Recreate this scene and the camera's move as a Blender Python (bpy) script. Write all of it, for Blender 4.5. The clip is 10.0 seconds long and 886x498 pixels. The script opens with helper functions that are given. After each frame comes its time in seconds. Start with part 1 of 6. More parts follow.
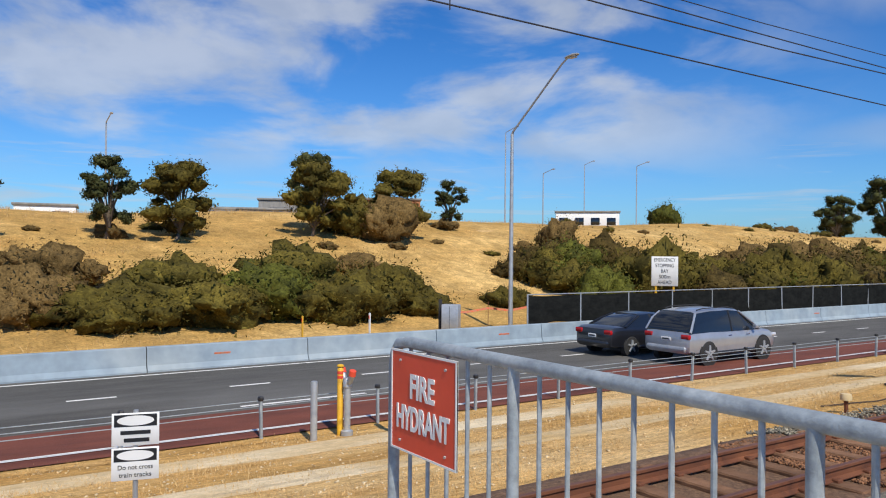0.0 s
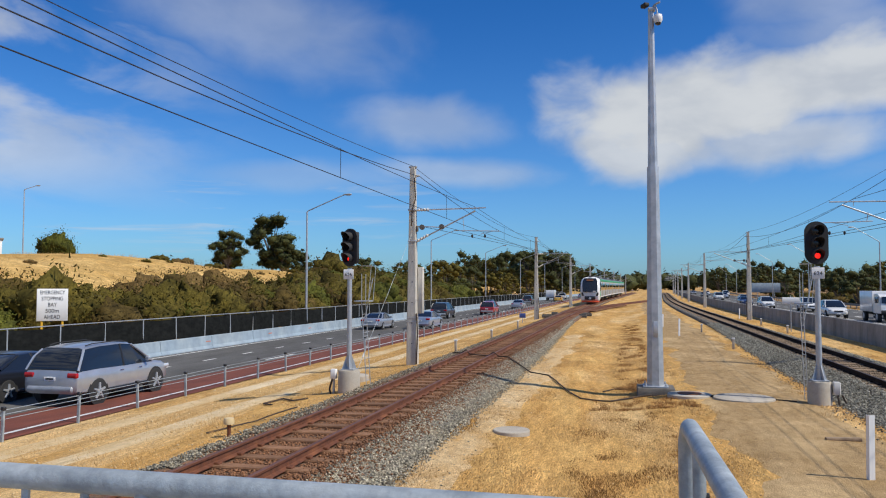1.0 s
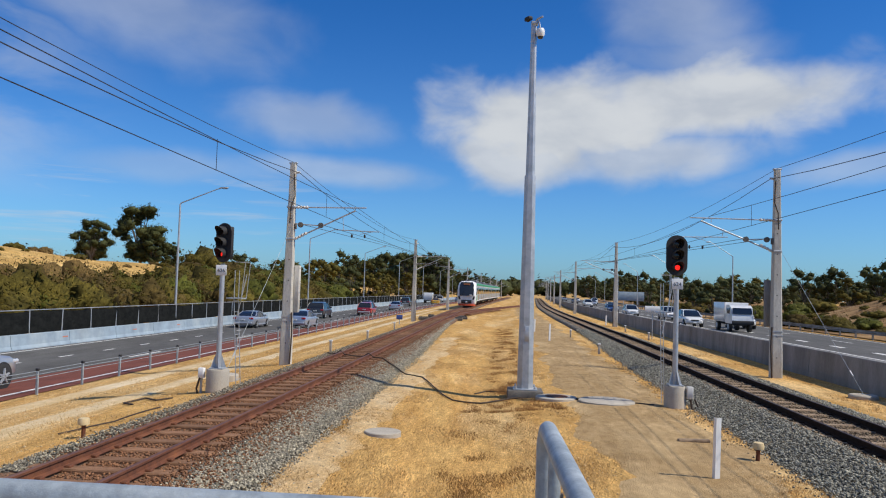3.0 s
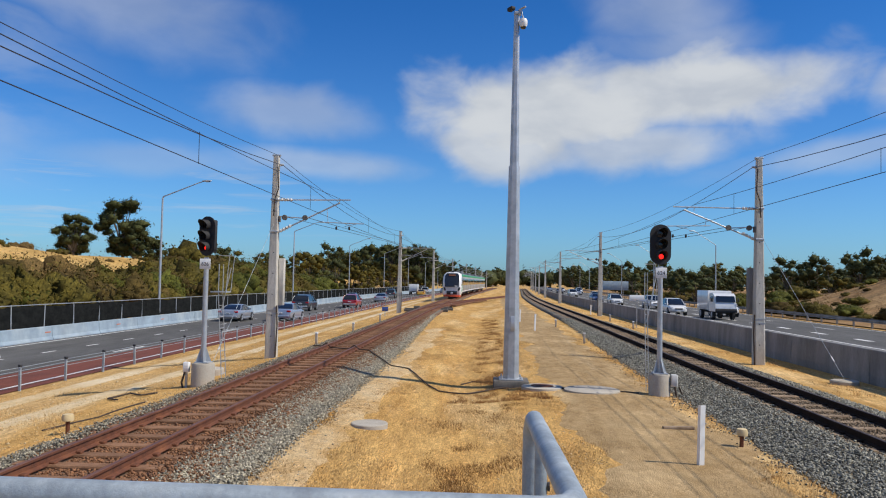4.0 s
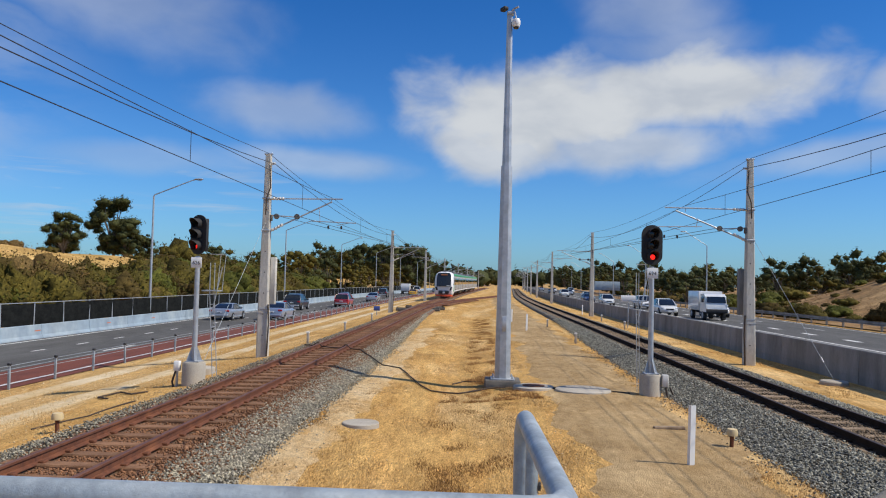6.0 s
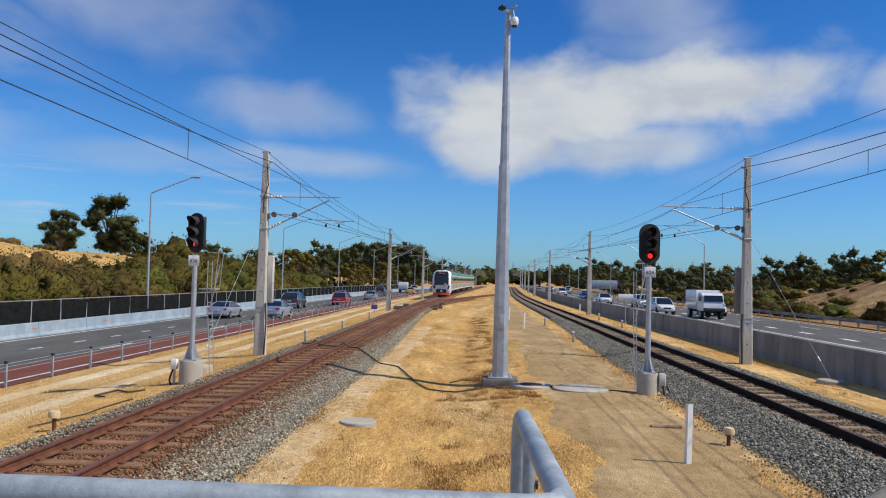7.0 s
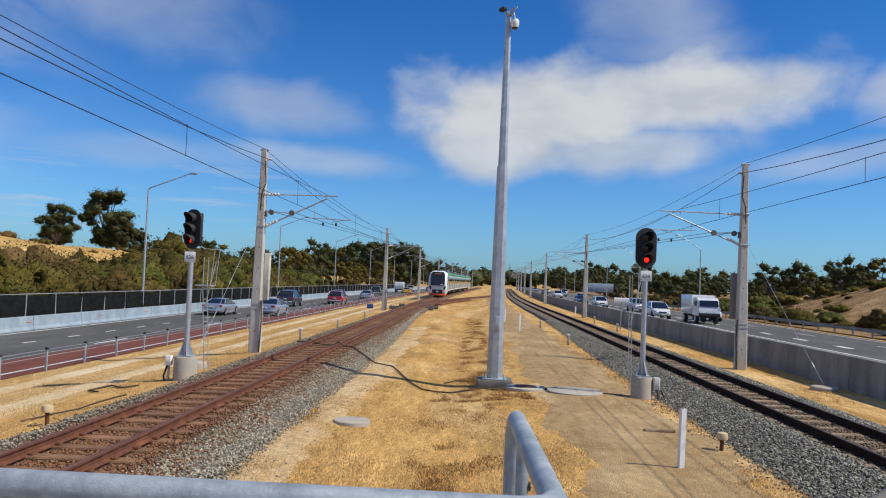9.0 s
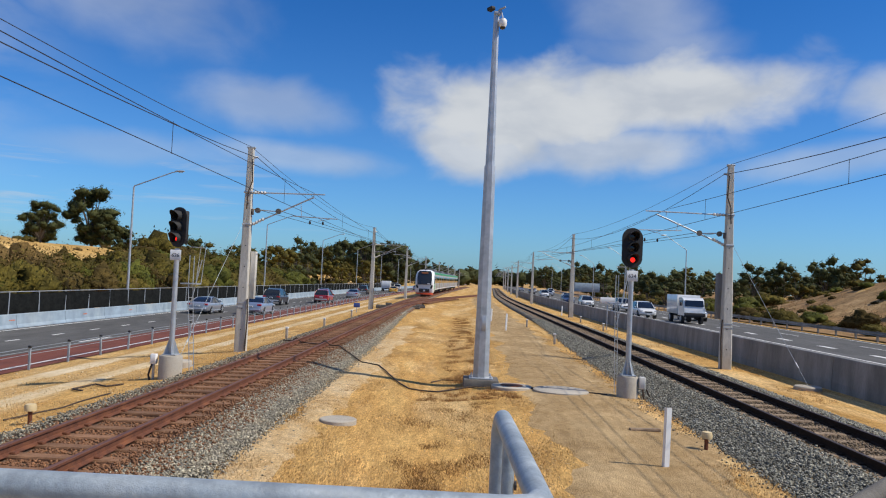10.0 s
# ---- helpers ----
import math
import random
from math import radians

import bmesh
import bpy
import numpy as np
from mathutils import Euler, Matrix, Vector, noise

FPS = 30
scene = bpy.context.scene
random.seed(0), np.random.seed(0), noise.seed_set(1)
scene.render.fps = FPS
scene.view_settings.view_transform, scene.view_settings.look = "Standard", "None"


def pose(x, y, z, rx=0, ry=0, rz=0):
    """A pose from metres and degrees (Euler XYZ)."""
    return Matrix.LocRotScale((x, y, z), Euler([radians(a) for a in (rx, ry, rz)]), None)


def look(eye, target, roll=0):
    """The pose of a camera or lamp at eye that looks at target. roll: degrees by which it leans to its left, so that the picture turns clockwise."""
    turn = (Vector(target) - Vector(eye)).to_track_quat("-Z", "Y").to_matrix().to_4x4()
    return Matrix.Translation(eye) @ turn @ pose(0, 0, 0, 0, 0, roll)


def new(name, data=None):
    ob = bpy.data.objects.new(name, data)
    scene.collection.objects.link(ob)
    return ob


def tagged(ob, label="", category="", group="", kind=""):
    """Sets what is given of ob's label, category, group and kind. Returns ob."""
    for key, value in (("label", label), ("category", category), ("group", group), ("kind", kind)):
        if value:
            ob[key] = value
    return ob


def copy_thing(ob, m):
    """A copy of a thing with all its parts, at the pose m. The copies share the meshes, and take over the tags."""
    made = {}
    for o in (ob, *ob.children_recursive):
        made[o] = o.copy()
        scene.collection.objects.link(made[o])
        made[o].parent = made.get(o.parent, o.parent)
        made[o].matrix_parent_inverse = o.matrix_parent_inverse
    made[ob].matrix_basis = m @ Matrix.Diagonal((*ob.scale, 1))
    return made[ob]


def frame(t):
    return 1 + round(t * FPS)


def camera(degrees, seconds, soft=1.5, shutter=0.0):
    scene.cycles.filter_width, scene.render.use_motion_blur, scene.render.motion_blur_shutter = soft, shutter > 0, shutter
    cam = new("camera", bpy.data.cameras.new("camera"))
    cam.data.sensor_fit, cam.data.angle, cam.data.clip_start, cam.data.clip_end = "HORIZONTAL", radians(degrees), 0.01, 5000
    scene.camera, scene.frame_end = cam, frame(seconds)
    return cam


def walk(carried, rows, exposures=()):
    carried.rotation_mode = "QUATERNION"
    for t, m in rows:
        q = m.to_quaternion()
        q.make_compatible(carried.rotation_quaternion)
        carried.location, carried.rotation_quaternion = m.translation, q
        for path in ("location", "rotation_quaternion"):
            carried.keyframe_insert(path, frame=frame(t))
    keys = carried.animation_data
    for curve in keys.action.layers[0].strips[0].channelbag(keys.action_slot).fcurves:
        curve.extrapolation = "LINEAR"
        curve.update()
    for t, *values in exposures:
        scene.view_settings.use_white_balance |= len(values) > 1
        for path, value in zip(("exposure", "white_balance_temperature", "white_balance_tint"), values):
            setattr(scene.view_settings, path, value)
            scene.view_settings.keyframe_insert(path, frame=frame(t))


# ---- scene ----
# World: x to the right of the line, y along the line, z up; 0 is the top of the rails.
EYE = 2.45
CAM = [  # t, x, y, yaw, pitch, roll
    (0.0, 0.07, -0.47, 55.80, 0.21, -0.53), (0.2, 0.00, -0.35, 40.65, 1.37, -0.95),
    (0.5, -0.06, -0.10, 24.89, 2.49, -0.51), (0.7, -0.07, -0.05, 18.16, 2.76, -0.02),
    (1.0, -0.03, -0.02, 13.36, 2.75, -0.04), (1.5, 0, 0, 9.97, 3.09, -0.27), (2.0, 0, 0, 7.52, 2.51, -1.06),
    (2.5, 0, 0, 5.97, 3.25, -1.49), (3.0, 0, 0, 4.39, 2.98, -1.78), (4.5, 0, 0, 3.10, 2.26, -1.13),
    (5.0, 0, 0, 3.06, 2.39, -1.51), (5.5, 0, 0, 2.83, 2.39, -1.45), (7.0, 0, 0, 2.53, 2.24, -1.47),
    (7.5, 0, 0, 2.41, 2.38, -1.74), (8.0, 0, 0, 2.28, 2.52, -2.15), (8.5, 0, 0, 2.11, 2.03, -2.24),
    (9.0, 0, 0, 2.25, 2.29, -2.43), (9.5, 0, 0, 1.57, 2.11, -2.60), (10.0, 0, 0, 1.28, 2.27, -2.63)]
cam = camera(59.6, 10.0, soft=1.1)
walk(cam, [(t, pose(x, y, EYE, 90 + p, r, a)) for t, x, y, a, p, r in CAM])

# ---- light ----
SUN_ELEVATION = radians(49)
SUN_FROM = Vector((math.cos(SUN_ELEVATION), -0.20 * math.cos(SUN_ELEVATION), math.sin(SUN_ELEVATION))).normalized()
sun = new("sun", bpy.data.lights.new("sun", "SUN"))
sun.data.energy, sun.data.angle, sun.data.color = 4.6, radians(0.53), (1.0, 0.915, 0.76)
sun.matrix_world = look(SUN_FROM * 50, (0, 0, 0))
scene.view_settings.exposure = 0.0


def build_sky():
    """Blue sky with one long cumulus over the line, smaller ones beside it and thin streaks low down."""
    world = bpy.data.worlds.new("sky")
    scene.world = world
    world.use_nodes = True
    nt = world.node_tree
    N, L = nt.nodes, nt.links
    N.clear()
    out, bg = N.new("ShaderNodeOutputWorld"), N.new("ShaderNodeBackground")
    sky = N.new("ShaderNodeTexSky")
    sky.sky_type, sky.sun_disc = "NISHITA", False
    sky.sun_elevation, sky.sun_rotation = SUN_ELEVATION, math.atan2(SUN_FROM.x, SUN_FROM.y)
    sky.air_density, sky.dust_density, sky.ozone_density = 1.0, 0.6, 3.0
    bg.inputs["Strength"].default_value = 0.090

    def link(value, socket):
        if isinstance(value, (int, float)):
            socket.default_value = value
        else:
            L.new(value, socket)

    def calc(op, a, b=0.0, c=0.0, clamp=False):
        n = N.new("ShaderNodeMath")
        n.operation, n.use_clamp = op, clamp
        for v, s in zip((a, b, c), n.inputs):
            link(v, s)
        return n.outputs[0]

    def ramp(v, lo, hi):
        n = N.new("ShaderNodeMapRange")
        n.interpolation_type = "SMOOTHSTEP"
        link(v, n.inputs[0])
        n.inputs[1].default_value, n.inputs[2].default_value = lo, hi
        return n.outputs[0]

    co = N.new("ShaderNodeTexCoord")
    sep = N.new("ShaderNodeSeparateXYZ")
    L.new(co.outputs["Generated"], sep.inputs[0])
    X, Y, Z = sep.outputs
    az = calc("MULTIPLY", calc("ARCTAN2", X, Y), 57.2958)
    el = calc("MULTIPLY", calc("ARCSINE", Z), 57.2958)

    def fbm(sx, sy, scale, detail, seed, rough=0.55, distort=0.0):
        c = N.new("ShaderNodeCombineXYZ")
        L.new(calc("MULTIPLY", az, sx), c.inputs[0])
        L.new(calc("MULTIPLY", el, sy), c.inputs[1])
        c.inputs[2].default_value = seed
        n = N.new("ShaderNodeTexNoise")
        n.noise_dimensions = "3D"
        L.new(c.outputs[0], n.inputs["Vector"])
        n.inputs["Scale"].default_value, n.inputs["Detail"].default_value = scale, detail
        n.inputs["Roughness"].default_value, n.inputs["Distortion"].default_value = rough, distort
        return n.outputs[0]

    edge = calc("SUBTRACT", fbm(1, 1.5, 0.20, 5, 3.1, 0.50, 0.25), 0.5)

    def puff(a, e, ra, re, lean, amount, soft):
        """A cloud round the direction (a, e), ra by re degrees, rising to the right by lean."""
        da = calc("SUBTRACT", az, a)
        de = calc("SUBTRACT", calc("SUBTRACT", el, e), calc("MULTIPLY", da, lean))
        r = calc("SQRT", calc("ADD", calc("POWER", calc("DIVIDE", da, ra), 2.0), calc("POWER", calc("DIVIDE", de, re), 2.0)))
        r = calc("ADD", r, calc("MULTIPLY", edge, 1.5))
        return calc("MULTIPLY", calc("SUBTRACT", 1.0, ramp(r, 1.0 - soft, 1.0 + soft)), amount)

    total = None
    for spec in PUFFS:
        p = puff(*spec)
        total = p if total is None else calc("MAXIMUM", total, p)
    # broken high cloud towards the far left of the line, thin streaks low down
    broken = calc("MULTIPLY", ramp(fbm(0.8, 1.9, 0.10, 6, 9.0, 0.55, 0.3), 0.40, 0.62), calc("MULTIPLY", ramp(calc("MULTIPLY", az, -1.0), 24.0, 46.0), ramp(el, 4.0, 9.0)))
    streak = calc("MULTIPLY", ramp(fbm(0.25, 3.2, 0.35, 5, 4.0, 0.6, 0.6), 0.5, 0.72), calc("MULTIPLY", ramp(calc("MULTIPLY", az, -1.0), 6.0, 24.0), calc("SUBTRACT", 1.0, ramp(el, 6.0, 10.0))))
    total = calc("MAXIMUM", total, calc("MULTIPLY", broken, 0.66))
    total = calc("MAXIMUM", total, calc("MULTIPLY", streak, 0.5))
    body = fbm(1, 2.0, 0.16, 5, 7.7, 0.5, 0.2)
    shade = N.new("ShaderNodeMix")
    shade.data_type = "RGBA"
    L.new(ramp(body, 0.35, 0.68), shade.inputs[0])
    shade.inputs[6].default_value, shade.inputs[7].default_value = (5.6, 6.05, 6.7, 1), (7.2, 7.5, 7.8, 1)
    tint = N.new("ShaderNodeMix")
    tint.data_type, tint.blend_type = "RGBA", "MULTIPLY"
    tint.inputs[0].default_value = 1.0
    L.new(sky.outputs[0], tint.inputs[6])
    grade = N.new("ShaderNodeMix")
    grade.data_type = "RGBA"
    L.new(ramp(el, -2.0, 24.0), grade.inputs[0])
    grade.inputs[6].default_value, grade.inputs[7].default_value = SKY_LOW, SKY_HIGH
    L.new(grade.outputs[2], tint.inputs[7])
    mix = N.new("ShaderNodeMix")
    mix.data_type = "RGBA"
    L.new(calc("MULTIPLY", total, 1.0, clamp=True), mix.inputs[0])
    L.new(tint.outputs[2], mix.inputs[6])
    L.new(shade.outputs[2], mix.inputs[7])
    L.new(mix.outputs[2], bg.inputs["Color"])
    L.new(bg.outputs[0], out.inputs["Surface"])


SKY_LOW, SKY_HIGH = (0.58, 1.03, 1.55, 1), (0.175, 0.665, 1.29, 1)
PUFFS = [  # azimuth, elevation, half width, half height, lean, amount, softness
    (5.0, 12.3, 9.5, 3.5, 0.02, 0.97, 0.42), (13.0, 13.6, 9.6, 2.8, 0.06, 0.95, 0.45), (1.0, 10.2, 5.0, 2.4, 0.0, 0.9, 0.45), (9.5, 10.0, 8.0, 1.7, 0.05, 0.75, 0.5),
    (12.5, 19.5, 4.0, 3.2, -0.25, 0.40, 0.8), (14.0, 16.5, 5.0, 1.6, 0.0, 0.40, 0.7), (30.0, 13.2, 3.4, 1.8, 0.05, 0.7, 0.5), (-15.0, 12.0, 5.5, 1.6, -0.05, 0.42, 0.6),
    (-12.0, 8.4, 6.5, 0.9, -0.03, 0.40, 0.6), (-24.0, 8.0, 8.0, 0.9, 0.0, 0.26, 0.7), (-27.0, 19.0, 8.0, 3.0, -0.2, 0.36, 0.8), (25.0, 9.0, 7.0, 0.9, 0.12, 0.38, 0.7)]
build_sky()

# ---- materials ----


def material(name, colour, rough=0.6, metal=0.0, second=None, scale=6.0, bump=0.0, bump_scale=60.0, stretch=(1, 1, 1), third=None, third_scale=1.2, spread=(0.35, 0.65), vary=0.0, coords="Object", spec=0.5, detail=8.0, speckle=None):
    """A surface with a base colour, a second colour in patches, a third in larger patches, and fine relief."""
    m = bpy.data.materials.new(name)
    m.use_nodes = True
    nt = m.node_tree
    N, L = nt.nodes, nt.links
    b = N["Principled BSDF"]
    b.inputs["Roughness"].default_value, b.inputs["Metallic"].default_value = rough, metal
    b.inputs["Specular IOR Level"].default_value = spec
    b.inputs["Base Color"].default_value = (*colour, 1)
    co = N.new("ShaderNodeTexCoord")
    mp = N.new("ShaderNodeMapping")
    mp.inputs["Scale"].default_value = stretch
    L.new(co.outputs[coords], mp.inputs[0])

    def noise_at(s, d=detail):
        n = N.new("ShaderNodeTexNoise")
        n.inputs["Scale"].default_value, n.inputs["Detail"].default_value, n.inputs["Roughness"].default_value = s, d, 0.62
        L.new(mp.outputs[0], n.inputs["Vector"])
        return n.outputs[0]

    def blend(fac, a, c, lo, hi):
        r = N.new("ShaderNodeMapRange")
        r.inputs[1].default_value, r.inputs[2].default_value = lo, hi
        L.new(fac, r.inputs[0])
        x = N.new("ShaderNodeMix")
        x.data_type = "RGBA"
        L.new(r.outputs[0], x.inputs[0])
        if isinstance(a, tuple):
            x.inputs[6].default_value = (*a, 1)
        else:
            L.new(a, x.inputs[6])
        x.inputs[7].default_value = (*c, 1)
        return x.outputs[2]

    col = colour
    if second:
        col = blend(noise_at(scale), col, second, *spread)
    if third:
        col = blend(noise_at(third_scale, 4.0), col, third, 0.48, 0.7)
    if speckle:
        for s, amount in speckle:
            r = N.new("ShaderNodeMapRange")
            r.inputs[1].default_value, r.inputs[2].default_value, r.inputs[3].default_value, r.inputs[4].default_value = 0.3, 0.7, 1 - amount, 1 + amount
            L.new(noise_at(s, 3.0), r.inputs[0])
            h = N.new("ShaderNodeHueSaturation")
            L.new(r.outputs[0], h.inputs["Value"])
            if isinstance(col, tuple):
                h.inputs["Color"].default_value = (*col, 1)
            else:
                L.new(col, h.inputs["Color"])
            col = h.outputs[0]
    if vary:
        o = N.new("ShaderNodeObjectInfo")
        g = N.new("ShaderNodeNewGeometry")
        add = N.new("ShaderNodeMath")
        add.operation = "ADD"
        L.new(o.outputs["Random"], add.inputs[0])
        L.new(g.outputs["Random Per Island"], add.inputs[1])
        r = N.new("ShaderNodeMapRange")
        r.inputs[1].default_value, r.inputs[2].default_value, r.inputs[3].default_value, r.inputs[4].default_value = 0, 2, 1 - vary, 1 + vary
        L.new(add.outputs[0], r.inputs[0])
        h = N.new("ShaderNodeHueSaturation")
        L.new(r.outputs[0], h.inputs["Value"])
        if isinstance(col, tuple):
            h.inputs["Color"].default_value = (*col, 1)
        else:
            L.new(col, h.inputs["Color"])
        col = h.outputs[0]
    if not isinstance(col, tuple):
        L.new(col, b.inputs["Base Color"])
    if bump:
        n = noise_at(bump_scale)
        bp = N.new("ShaderNodeBump")
        bp.inputs["Strength"].default_value, bp.inputs["Distance"].default_value = bump, 0.02
        L.new(n, bp.inputs["Height"])
        L.new(bp.outputs[0], b.inputs["Normal"])
    return m


def glowing(name, colour, strength):
    m = material(name, colour, 0.3)
    b = m.node_tree.nodes["Principled BSDF"]
    b.inputs["Emission Color"].default_value, b.inputs["Emission Strength"].default_value = (*colour, 1), strength
    return m


